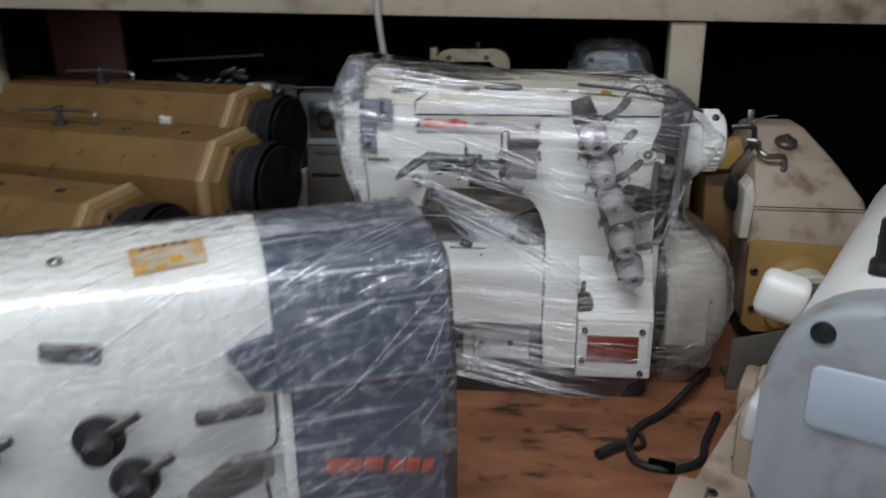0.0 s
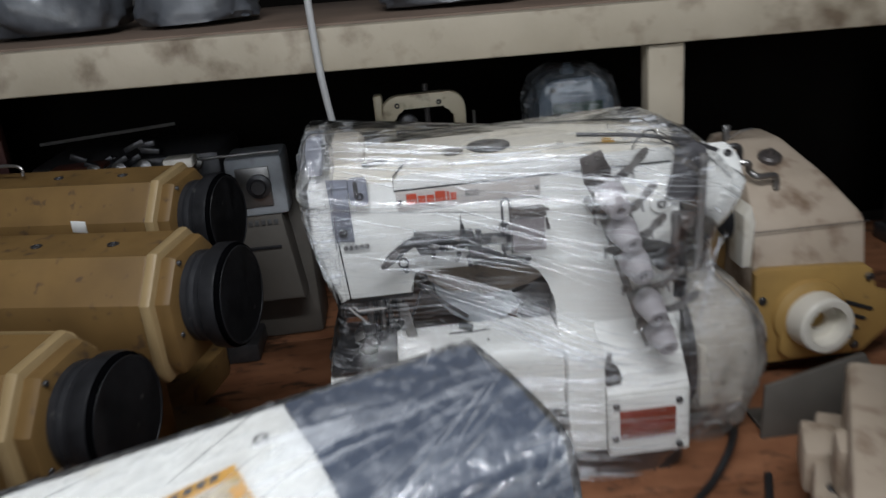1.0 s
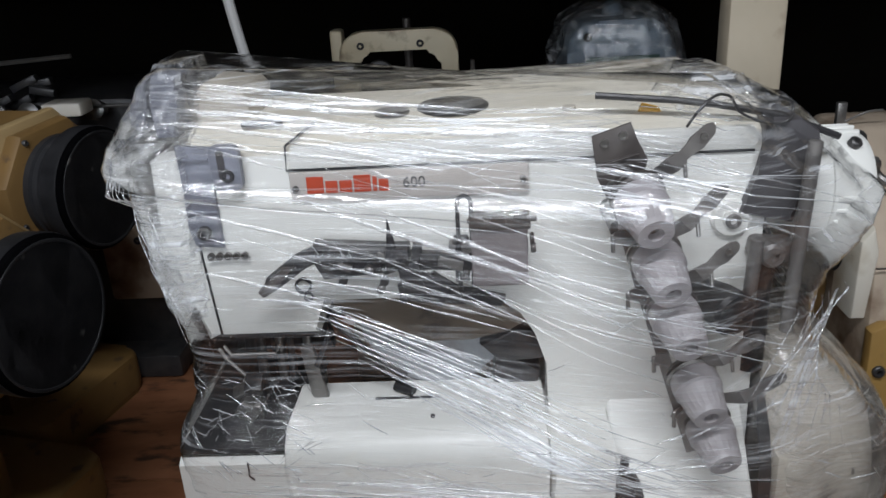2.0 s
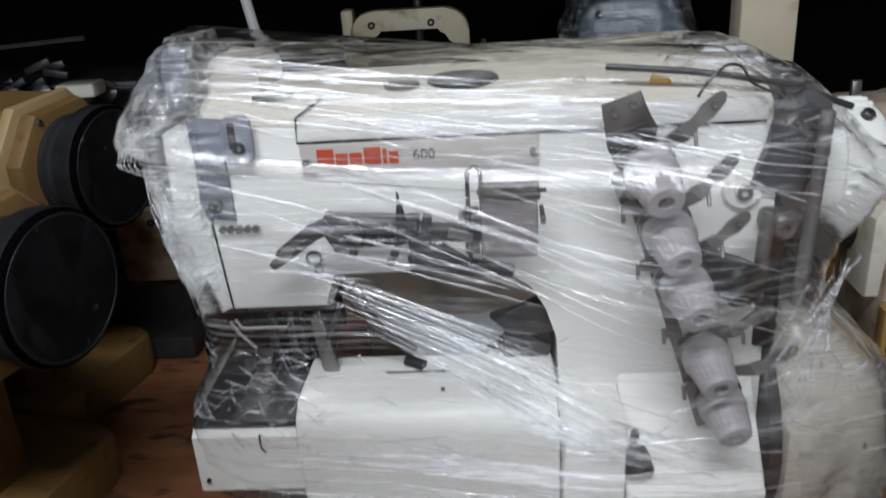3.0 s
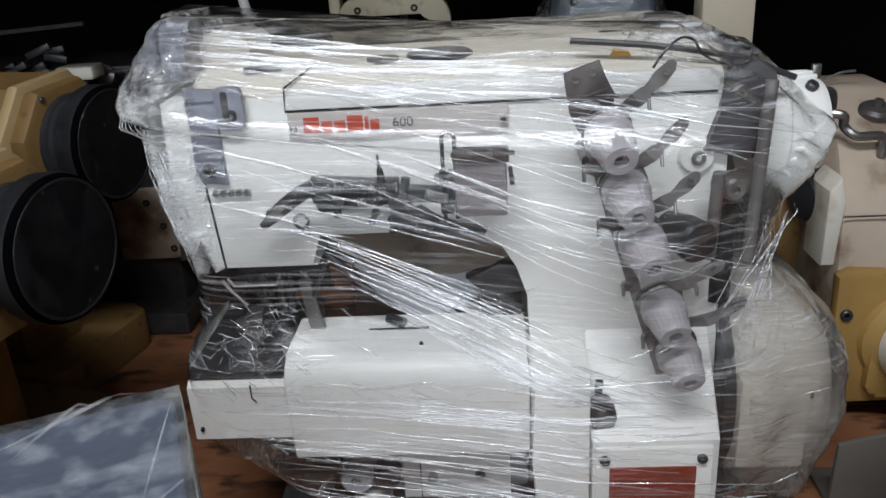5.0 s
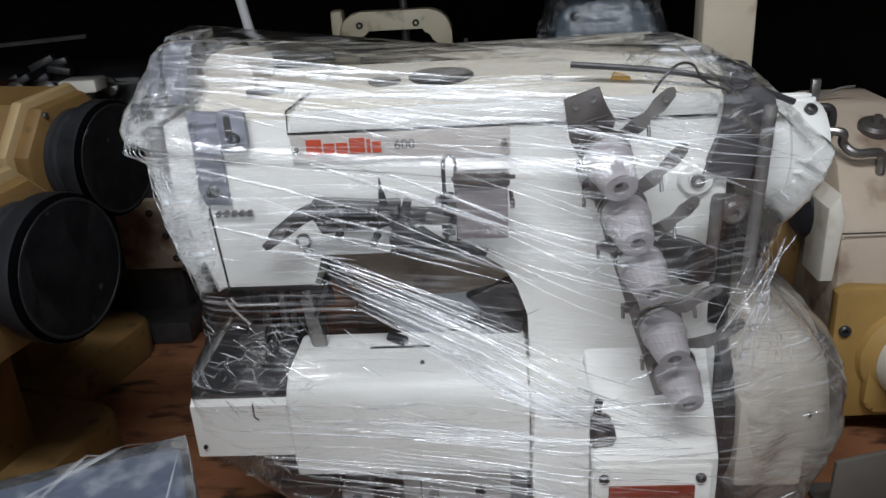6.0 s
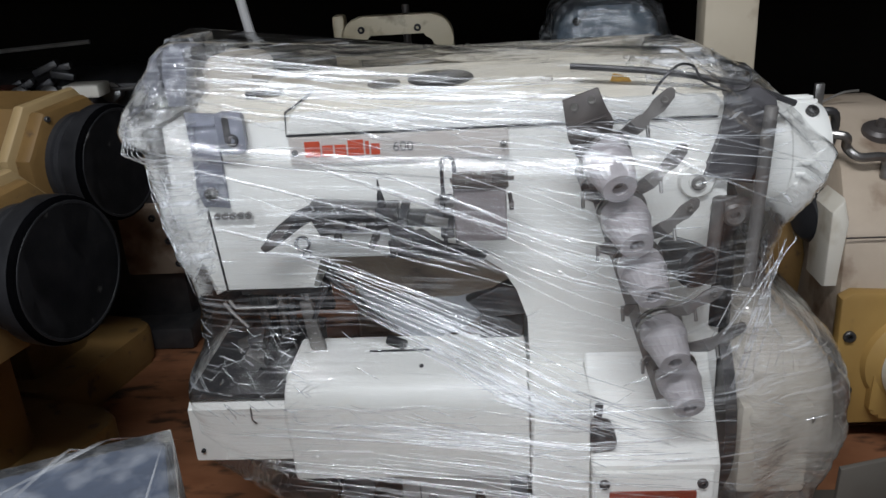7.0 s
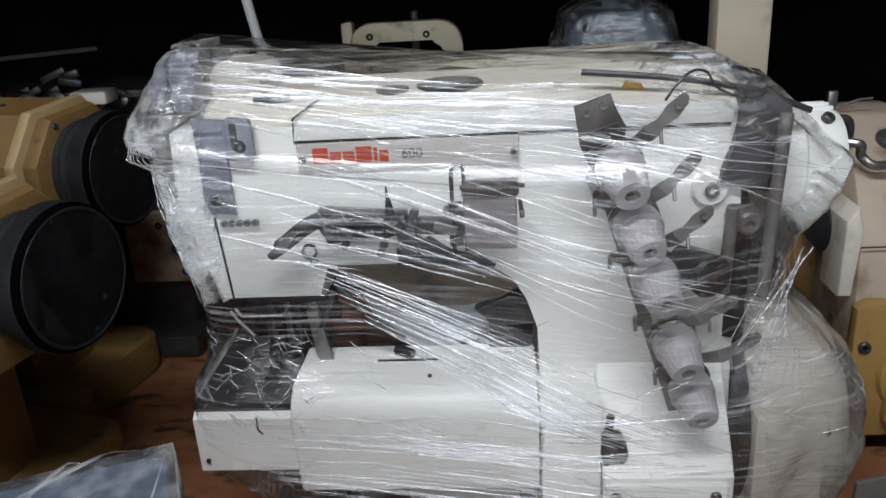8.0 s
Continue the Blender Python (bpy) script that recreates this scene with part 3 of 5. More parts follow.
mp("joint", tube(B(), [(-0.149, 0.0115, 0.1475), (-0.149, 0.0115, 0.137), (-0.146, 0.0115, 0.134)], 0.0006, 6), BLACK, bed)
mp("screw", screw(B(), (-0.189, 0.0125, 0.112), (0, -1, 0), 0.0016), BLACK, bed)
front = [(0.012, 0.085)]
for k in range(9):
    a = radians(90 * k / 8)
    front.append((0.026 - 0.018 * math.cos(a), 0.145 + 0.019 * math.sin(a)))
bm = B()
prism(bm, front + [(0.078, 0.166), (0.08, 0.16), (0.08, 0.085)], -0.124, 0.0485, "x", 0.003)
body = mp("bed_body", bm, WHITE, main)
mp("joint", box(B(), (-0.045, 0.056, 0.1658), (0.045, 0.0016, 0.001)), BLACK, body)
mp("screw", screw(B(), (-0.027, 0.034, 0.1635), (0, 0, 1), 0.0016), DARK_STEEL, body)
mp("pivot", cyl(B(), (-0.054, 0.066, 0.17), (-0.041, 0.06, 0.168), 0.004, seg=12), BLACK, body)
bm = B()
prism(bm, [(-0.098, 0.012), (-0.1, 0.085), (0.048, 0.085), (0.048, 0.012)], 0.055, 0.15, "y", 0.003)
# grey instead of white: the shade under the bed is in its colour
mp("lower_body", bm, GREY, main, "lower casting, greyed for the shade under the bed")
bm = B()
prism(bm, rounded(-0.05, 0.02, 0.034, 0.062, 0.002, 3), 0.042, 0.056, "y", 0.001)
low = mp("side_plate", bm, WHITE, main, "white screwed side plate")
for x, z in ((-0.0265, 0.0355), (0.0105, 0.038)):
    mp("screw", screw(B(), (x, 0.0405, z + 0.006), (0, -1, 0), 0.0042), DARK_STEEL, low)
mp("joint", box(B(), (-0.036, 0.0415, 0.04), (0.0009, 0.001, 0.034)), BLACK, low)
for x, r in ((-0.086, 0.013), (-0.062, 0.011)):
    mp("adjuster", lathe(B(), (x, 0.05, 0.045), (0, -1, 0), [(0, r), (0.014, r), (0.017, r * 0.85), (0.017, r * 0.3), (0.012, r * 0.25)], 20), DARK_STEEL if r < 0.012 else GREY, low)
mp("lug", box(B(), (-0.075, 0.035, 0.022), (0.03, 0.03, 0.012), 0.003), WHITE, low)

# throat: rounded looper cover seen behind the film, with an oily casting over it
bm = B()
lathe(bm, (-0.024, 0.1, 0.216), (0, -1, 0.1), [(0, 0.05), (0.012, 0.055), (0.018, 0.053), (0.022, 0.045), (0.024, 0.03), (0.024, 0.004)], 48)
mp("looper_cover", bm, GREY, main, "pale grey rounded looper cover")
bm = B()
prism(bm, [(-0.096, 0.247), (-0.09, 0.232), (-0.066, 0.213), (-0.03, 0.204), (0.0, 0.204), (0.026, 0.212), (0.05, 0.222), (0.05, 0.247)], 0.062, 0.09, "y", 0.005)
mp("inner_casting", bm, TAN, main, "oily brown inner casting")
bm = B()
prism(bm, [(0.014, 0.16), (0.016, 0.185), (0.034, 0.183), (0.048, 0.174), (0.046, 0.16)], 0.072, 0.1, "y", 0.003)
mp("slide_block", bm, DARK_STEEL, main)
bm = B()
prism(bm, [(0.006, 0.2), (0.03, 0.212), (0.049, 0.21), (0.049, 0.188), (0.02, 0.186)], 0.064, 0.09, "y", 0.003)
mp("slide_block", bm, DARK_STEEL, main)
bm = B()
tube(bm, curve([(-0.094, 0.06, 0.228), (-0.07, 0.055, 0.205), (-0.045, 0.055, 0.184)]), 0.0022, 8)
tube(bm, curve([(-0.09, 0.06, 0.23), (-0.075, 0.07, 0.236), (-0.02, 0.08, 0.232), (0.03, 0.075, 0.218)]), 0.0035, 8)
mp("guide_rod", bm, DARK_STEEL, main)

# lower right housing with the red label
bm = B()
prism(bm, [(0.052, 0.035), (0.0495, 0.08), (0.0495, 0.152), (0.0905, 0.152), (0.0905, 0.03), (0.056, 0.03)], 0.004, 0.1, "y", 0.003)
mp("column_foot", bm, WHITE, main)
bm = B()
prism(bm, [(0.003, 0.022), (0.003, 0.098), (0.012, 0.106), (0.055, 0.16), (0.12, 0.16), (0.12, 0.022)], 0.0915, 0.181, "x", 0.0025)
housing = mp("housing", bm, WHITE, main)
bm = B()
prism(bm, rounded(0.0935, 0.023, 0.1765, 0.094, 0.002, 3), 0.0, 0.004, "y", 0.0012)
cover = mp("cover_plate", bm, WHITE, housing)
bm = B()
prism(bm, rounded(0.1035, 0.0435, 0.1645, 0.0785, 0.001, 2), -0.001, 0.0015, "y", 0.0004)
mp("label_window", bm, RED_WINDOW, housing, "red-brown printed label")
for x, z in ((0.1, 0.085), (0.168, 0.085), (0.0985, 0.0455), (0.1685, 0.03)):
    mp("screw", screw(B(), (x, -0.0005, z), (0, -1, 0), 0.0038), DARK_STEEL, housing)
bm = B()
lathe(bm, (0.0975, 0.03, 0.122), (0.1, -0.85, -0.5), [(0.006, 0.009), (0.012, 0.0105), (0.022, 0.0105), (0.026, 0.008), (0.026, 0.002)], 20)
cyl(bm, (0.097, 0.018, 0.128), (0.097, 0.012, 0.142), 0.003, seg=10)
mp("lock_knob", bm, BLACK, housing, "small black knob")

# belt cover, dark guard and handwheel
bm = B()
lathe(bm, (0.197, 0.108, 0.095), (1, 0, 0), [(0, 0.06), (0, 0.079), (0.004, 0.081), (0.05, 0.081), (0.062, 0.077), (0.074, 0.066), (0.079, 0.052), (0.08, 0.02)], 48)
box(bm, (0.223, 0.075, 0.095), (0.05, 0.108, 0.075), 0.004)
belt = mp("belt_cover", bm, DIMMED_CREAM, main, "rounded white belt cover")
mp("joint_flange", cyl(B(), (0.189, 0.108, 0.1), (0.197, 0.108, 0.1), 0.0825, seg=48), DARK_STEEL, belt, "dark joint ring")
mp("screw", screw(B(), (0.25, 0.03, 0.115), (0, -1, 0.1), 0.0025), DARK_STEEL, belt)
bm = B()
prism(bm, [(0.179, 0.352), (0.2, 0.352), (0.211, 0.344), (0.213, 0.334), (0.207, 0.328), (0.201, 0.287), (0.168, 0.294), (0.172, 0.305), (0.177, 0.32), (0.18, 0.335)], 0.047, 0.09, "y", 0.003)
mp("wheel_guard", bm, GUARD, main, "smoky grey guard beside the handwheel")
bm = B()
box(bm, (0.19, 0.05, 0.27), (0.028, 0.02, 0.014), 0.004, (0, 8, 0))
lathe(bm, (0.187, 0.042, 0.27), (0, -1, 0), [(0, 0.008), (0.005, 0.008), (0.007, 0.006), (0.007, 0.003), (0.004, 0.0025)], 18)
mp("rod_joint", bm, STAMPED, main, "brown-grey clamp joining the rods")
mp("guard_rod", cyl(B(), (0.2035, 0.035, 0.342), (0.1965, 0.03, 0.222), 0.0042, seg=14, bev=0.0008), STAMPED, main)
mp("guard_rod", cyl(B(), (0.174, 0.03, 0.285), (0.171, 0.03, 0.225), 0.0042, seg=14, bev=0.0008), STAMPED, main)
mp("guard_rod", cyl(B(), (0.187, 0.06, 0.262), (0.187, 0.06, 0.18), 0.009, seg=16), BLACK, main)
bm = B()
lathe(bm, (0.165, 0.056, 0.29), (0, -1, 0), [(0, 0.0125), (0.003, 0.0125), (0.005, 0.011), (0.005, 0.006), (0.006, 0.0055)], 24)
boss = mp("round_boss", bm, WHITE, main)
mp("screw", screw(B(), (0.1655, 0.0495, 0.289), (0, -1, 0), 0.005, 0.0015), STAMPED, boss)
bm = B()
lathe(bm, (0.206, 0.092, 0.298), (1, 0, 0), [(0, 0.03), (0.002, 0.0375), (0.02, 0.0385), (0.022, 0.0365), (0.042, 0.035), (0.049, 0.031), (0.052, 0.024), (0.052, 0.01), (0.047, 0.008)], 48)
wheel = mp("handwheel", bm, WHITE, main, "white handwheel with ribbed grips")
for k in range(28):
    if k % 14 < 9:
        a = radians(360 * k / 28)
        c, s = math.cos(a), math.sin(a)
        mp("rib", box(B(), (0.24, 0.092 + 0.0352 * c, 0.298 + 0.0352 * s), (0.02, 0.004, 0.003), 0.0008, (math.degrees(a), 0, 0)), WHITE, wheel)
mp("screw", screw(B(), (0.243, 0.072, 0.329), (0.3, -0.5, 0.8), 0.0042), DARK_STEEL, wheel)

# base tray
bm = B()
prism(bm, rounded(-0.15, 0.02, 0.185, 0.17, 0.02), TABLE, 0.022, "z", 0.006)
mp("base_tray", bm, DARK_STEEL, main, "dark oil tray under the machine")

# tension posts on a slanting strip
bm = B()
prism(bm, [(0.082, 0.324), (0.0905, 0.324), (0.1065, 0.266), (0.1445, 0.146), (0.1365, 0.144), (0.1, 0.262)], 0.014, 0.018, "y", 0.001)
strip = mp("tension_strip", bm, STAMPED, main, "slanting brown-grey tension strip")
bm = B()
prism(bm, [(0.072, 0.357), (0.093, 0.364), (0.097, 0.354), (0.103, 0.343), (0.0995, 0.328), (0.09, 0.32), (0.081, 0.321), (0.0755, 0.333)], 0.0085, 0.0105, "y", 0.0006)
box(bm, (0.0865, 0.0078, 0.3435), (0.024, 0.0022, 0.0011), 0.0003, (0, -17, 0))
mp("guide_plate", bm, BRACKET, strip, "stamped steel guide plate")
for x, z in ((0.089, 0.357), (0.079, 0.353), (0.083, 0.329)):
    mp("eyelet", lathe(B(), (x, 0.0088, z), (0, -1, 0), [(0, 0.0024), (0.002, 0.0024), (0.002, 0.0016), (0.0006, 0.0015)], 12), STEEL, strip)
mp("support", cyl(B(), (0.09, 0.06, 0.3), (0.09, 0.016, 0.3), 0.006, seg=12), DARK_STEEL, strip)
mp("support", cyl(B(), (0.143, 0.06, 0.165), (0.143, 0.016, 0.165), 0.006, seg=12), DARK_STEEL, strip)


def bent_strip(bm, a, b, rows, thick=0.0014):
    """A stamped bracket from a to b (x, z): rows are (share of its length, half width, offset across, y)."""
    a, b = Vector((a[0], 0, a[1])), Vector((b[0], 0, b[1]))
    d = (b - a).normalized()
    w = Vector((-d.z, 0, d.x))
    rings = []
    for u, h, off, y in rows:
        c = a + (b - a) * u + w * off
        rings.append([bm.verts.new(c + w * k * h + Vector((0, yy, 0))) for k, yy in ((-1, y), (1, y), (1, y + thick), (-1, y + thick))])
    for p, q in zip(rings, rings[1:]):
        for k in range(4):
            bm.faces.new((p[k], p[(k + 1) % 4], q[(k + 1) % 4], q[k]))
    bm.faces.new(rings[0][::-1])
    bm.faces.new(rings[-1])
    return bm


AX = Vector((0.14, -0.9, -0.36)).normalized()
for k, (x, y, z) in enumerate(((0.102, -0.024, 0.311), (0.113, -0.023, 0.275), (0.124, -0.023, 0.241), (0.141, -0.015, 0.19), (0.153, -0.012, 0.154))):
    tip = Vector((x, y, z))
    p0 = tip - AX * 0.043
    bm = B()
    lathe(bm, p0, AX, [(0.0, 0.004), (0.006, 0.004), (0.006, 0.0145), (0.0075, 0.0158), (0.009, 0.0158), (0.0095, 0.009), (0.0105, 0.009), (0.011, 0.0158), (0.0125, 0.0148)], 28)
    tens = mp("tension_post", bm, STEEL if k % 2 else BRACKET, strip, "thread tension with steel discs")
    bm = B()
    lathe(bm, p0, AX, [(0.012, 0.014), (0.016, 0.0148), (0.023, 0.0148), (0.0245, 0.0135), (0.0255, 0.0136), (0.039, 0.0112), (0.0405, 0.0108), (0.043, 0.0098), (0.043, 0.0045), (0.036, 0.0042)], 44, (4, 5))
    mp("knob", bm, KNOB, tens, "ribbed grey plastic knob")
    mp("core", cyl(B(), p0 + AX * 0.033, p0 + AX * 0.0375, 0.0039, seg=12), BRACKET, tens)
# stamped guide wings to the right, each with a bent pin, and short tabs with pins to the left
for a, b in (((0.106, 0.331), (0.1365, 0.3615)), ((0.115, 0.296), (0.1455, 0.3275)), ((0.125, 0.267), (0.1545, 0.293)), ((0.139, 0.213), (0.1735, 0.233)), ((0.154, 0.186), (0.1895, 0.206))):
    wing = mp("guide_wing", bent_strip(B(), a, b, [(0, 0.0035, 0, 0.012), (0.16, 0.0042, 0.0005, 0.006), (0.3, 0.0048, 0.001, 0.0015), (0.44, 0.0042, 0.0, 0.002), (0.48, 0.003, 0.0, 0.003), (0.6, 0.0036, -0.0006, 0.0045), (0.7, 0.0047, -0.0006, 0.0045), (0.93, 0.0036, 0.0004, 0.003), (1.0, 0.0013, 0.001, 0.0025)]), STAMPED, strip, "bent steel guide wing")
    at = Vector((a[0] + 0.82 * (b[0] - a[0]), 0.0032, a[1] + 0.82 * (b[1] - a[1])))
    mp("eyelet", lathe(B(), at, (0, -1, 0), [(0, 0.0021), (0.0012, 0.0021), (0.0012, 0.0013), (0.0004, 0.0012)], 12), STEEL, wing)
    foot = Vector((a[0] + 0.4 * (b[0] - a[0]) + 0.003, 0.002, a[1] + 0.4 * (b[1] - a[1]) - 0.004))
    mp("pin", cyl(B(), foot + Vector((0, 0, 0.002)), foot + Vector((0.0005, -0.002, -0.005)), 0.0012, seg=8, bev=0.0003), STEEL, wing)
for a, b in (((0.098, 0.295), (0.0835, 0.3)), ((0.1085, 0.259), (0.093, 0.264)), ((0.118, 0.215), (0.1095, 0.2215)), ((0.1305, 0.177), (0.1235, 0.182))):
    tab = mp("tab", bent_strip(B(), a, b, [(0, 0.0055, 0, 0.012), (0.4, 0.0045, 0, 0.008), (0.85, 0.0032, 0, 0.005), (1.0, 0.0028, 0, 0.002)]), STAMPED, strip)
    mp("pin", cyl(B(), (b[0], 0.002, b[1] + 0.002), (b[0] + 0.0004, 0.001, b[1] - 0.0085), 0.0013, seg=8, bev=0.0004), STEEL, tab)
# a black stop and the wire guide on top
bm = B()
lathe(bm, (0.146, 0.045, 0.2455), (0.35, -0.9, -0.05), [(0, 0.009), (0.02, 0.0135), (0.034, 0.0145), (0.037, 0.0125), (0.037, 0.004)], 24)
mp("stop_knob", bm, BLACK, main, "black round knob")
bm = B()
tube(bm, [(0.082, 0.066, 0.3675), (0.13, 0.062, 0.363), (0.155, 0.06, 0.3595), (0.191, 0.056, 0.3525), (0.224, 0.052, 0.339)], 0.0021, 8)
mp("guide_rail", bm, DARK_STEEL, main)
bm = B()
tube(bm, curve([(0.131, 0.04, 0.352), (0.138, 0.04, 0.362), (0.148, 0.045, 0.3685), (0.158, 0.05, 0.366), (0.164, 0.05, 0.357), (0.178, 0.045, 0.351), (0.19, 0.045, 0.352), (0.194, 0.05, 0.36), (0.186, 0.05, 0.365)]), 0.0009, 6)
mp("thread_wire", bm, DARK_STEEL, main)
bm = B()
prism(bm, [(0.109, 0.3555), (0.123, 0.3545), (0.121, 0.358), (0.111, 0.3605)], 0.07, 0.072, "y")
mp("sticker", bm, YELLOW, main, "small orange sticker")


# ---------- stretch wrap ----------
def lerp_table(rows, v):
    for (a, x), (b, y) in zip(rows, rows[1:]):
        if v <= b:
            return x + (y - x) * (v - a) / (b - a)
    return rows[-1][1]


def smooth(v):
    v = min(max(v, 0.0), 1.0)
    return v * v * (3 - 2 * v)


def wrap(name, levels, expo, mat, label, ripple=0.0012, n=220, steps=90, seed=1, top=None, cling=0.0, lid=0.0, cut=0.0, parent=None, crumple=0.0):
    """A film sleeve: each level is (z, x left, x right, y front, y back); its skin is creased by stretched noise.
    top: heights of the upper rim along x. cling: how far it lies back against the arm, left of the tension posts."""
    bm = B()
    rings = []
    z0, z1 = levels[0][0], levels[-1][0]
    cols = [[(r[0], r[k]) for r in levels] for k in range(1, 5)]
    for i in range(steps + 1):
        z = z0 + (z1 - z0) * i / steps
        xl, xr, yf, yb = [lerp_table(c, z) for c in cols]
        ring = []
        for k in range(n):
            a = 2 * math.pi * k / n
            c, s = math.cos(a), math.sin(a)
            px = (xl + xr) / 2 + (xr - xl) / 2 * math.copysign(abs(c) ** (2 / expo), c)
            front = yf
            if cling and z < 0.345:
                front += cling * (1 - smooth((px + 0.03) / 0.12)) * (0.5 + 0.5 * smooth((z - 0.16) / 0.05)) * smooth((0.345 - z) / 0.02)
            py = (front + yb) / 2 + (yb - front) / 2 * math.copysign(abs(s) ** (2 / expo), s)
            if c > 0 > s:
                px, py = px - cut * 2 * c * -s, py + 0.6 * cut * 2 * c * -s
            q = Vector((px * 9, py * 12, z * 110 + px * 34 + seed * 7))
            side = 1 + (0.2 if c > 0 else 1.6) * abs(c) ** 6
            d = ripple * (noise.noise(q) + 0.5 * noise.noise(q * 2.1) + 0.9 * side * noise.noise(Vector((px * 40, py * 40, z * 45 + seed))) + side * noise.noise(Vector((px * 15, py * 15, z * 15))))
            if crumple:
                q = Vector((px, py, z)) * 70 + Vector((seed, 0, 0))
                d += crumple * (0.5 - 2 * abs(noise.noise(q)) + 0.5 - 1.4 * abs(noise.noise(q * 2.3)))
            zz = z
            if top:
                zz += (lerp_table(top, px) - z1) * smooth((z - 0.24) / (z1 - 0.24)) + 1.5 * d * smooth((z - 0.3) / 0.05)
            ring.append(bm.verts.new((px + d * c * 1.4, py + d * s * 1.4, zz)))
        rings.append(ring)
    for a, b in zip(rings, rings[1:]):
        for k in range(n):
            bm.faces.new((a[k], a[(k + 1) % n], b[(k + 1) % n], b[k]))
    mid = bm.verts.new(sum((v.co for v in rings[-1]), Vector()) / n + Vector((0, 0, lid)))
    for k in range(n):
        bm.faces.new((rings[-1][k], rings[-1][(k + 1) % n], mid))
    ob = part(name, bm, mat, parent, label, None, 180)
    if not parent:
        tagged(ob, "", "plastic wrap")
    ob.visible_shadow = False
    return ob


LEVELS = [
    (-0.013, -0.04, 0.19, 0.004, 0.2), (0.02, -0.11, 0.225, -0.008, 0.2), (0.06, -0.15, 0.268, -0.010, 0.2), (0.095, -0.196, 0.28, -0.012, 0.2),
    (0.13, -0.2, 0.281, -0.020, 0.2), (0.155, -0.196, 0.272, -0.026, 0.2), (0.19, -0.184, 0.24, -0.028, 0.19), (0.225, -0.182, 0.212, -0.032, 0.186),
    (0.25, -0.187, 0.21, -0.034, 0.184), (0.272, -0.192, 0.216, -0.034, 0.184), (0.3, -0.2, 0.232, -0.032, 0.184), (0.335, -0.2, 0.242, -0.03, 0.184), (0.356, -0.199, 0.254, -0.008, 0.182),
    (0.38, -0.194, 0.235, 0.036, 0.17), (0.39, -0.187, 0.2, 0.06, 0.15)]
CLING = 0.042
TOP = [(-0.3, 0.396), (-0.185, 0.397), (-0.165, 0.393), (-0.124, 0.385), (-0.073, 0.377), (0.008, 0.366), (0.083, 0.3615), (0.115, 0.365), (0.149, 0.3745), (0.165, 0.368), (0.208, 0.356), (0.232, 0.339), (0.4, 0.33)]
film_main = wrap("plastic_wrap", LEVELS, 9.0, FILM, "creased clear stretch film round the white sewing machine", cling=CLING, cut=0.032,
                 top=TOP)
LEVEL_COLS = [[(r[0], r[k]) for r in LEVELS] for k in range(1, 5)]


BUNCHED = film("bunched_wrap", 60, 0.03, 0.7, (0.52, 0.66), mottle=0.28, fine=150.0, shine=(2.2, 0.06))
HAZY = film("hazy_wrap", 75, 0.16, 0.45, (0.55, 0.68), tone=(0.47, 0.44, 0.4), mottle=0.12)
wrap("bunched_layer", [(0.225, -0.184, -0.174, 0.06, 0.16), (0.255, -0.192, -0.172, 0.05, 0.17), (0.3, -0.203, -0.168, 0.035, 0.18), (0.35, -0.205, -0.168, 0.035, 0.18), (0.378, -0.2, -0.166, 0.055, 0.16), (0.397, -0.19, -0.172, 0.08, 0.13)],
     4.0, BUNCHED, "whitish crinkled film layer", ripple=0.0012, n=170, steps=110, seed=9, parent=film_main, crumple=0.0016)
wrap("bunched_layer", [(0.352, 0.13, 0.2, 0.06, 0.17), (0.362, 0.135, 0.19, 0.07, 0.165), (0.374, 0.143, 0.165, 0.09, 0.14)],
     4.0, BUNCHED, "whitish crinkled film layer", ripple=0.0015, n=130, steps=36, seed=13, parent=film_main, crumple=0.0025)
wrap("hazy_layer", [(0.0, 0.197, 0.24, 0.04, 0.19), (0.03, 0.195, 0.262, 0.026, 0.195), (0.1, 0.193, 0.281, 0.016, 0.198), (0.15, 0.193, 0.278, 0.02, 0.195), (0.17, 0.192, 0.268, 0.024, 0.19), (0.195, 0.192, 0.235, 0.034, 0.185), (0.21, 0.194, 0.21, 0.05, 0.17)],
     4.5, HAZY, "hazy grey film layer over the belt cover", ripple=0.0012, n=130, steps=90, seed=17, parent=film_main, crumple=0.0006)


def skin(x, z):
    """The nearest place on the film's front face to x, z."""
    z = min(z, lerp_table(TOP, x) - 0.001)
    lift, level = lerp_table(TOP, x) - LEVELS[-1][0], z
    for _ in range(6):
        level = z - lift * smooth((level - 0.24) / (LEVELS[-1][0] - 0.24))
    xl, xr, y, yb = [lerp_table(c, level) for c in LEVEL_COLS]
    if z < 0.345:
        y += CLING * (1 - smooth((x + 0.03) / 0.12)) * (0.5 + 0.5 * smooth((z - 0.16) / 0.05)) * smooth((0.345 - z) / 0.02)
    u = min(max((x - (xl + xr) / 2) / ((xr - xl) / 2), -0.993), 0.9)
    y = (y + yb) / 2 - (yb - y) / 2 * (1 - abs(u) ** 9) ** (1 / 9)
    return (xl + xr) / 2 + u * (xr - xl) / 2, y - 0.0012, z


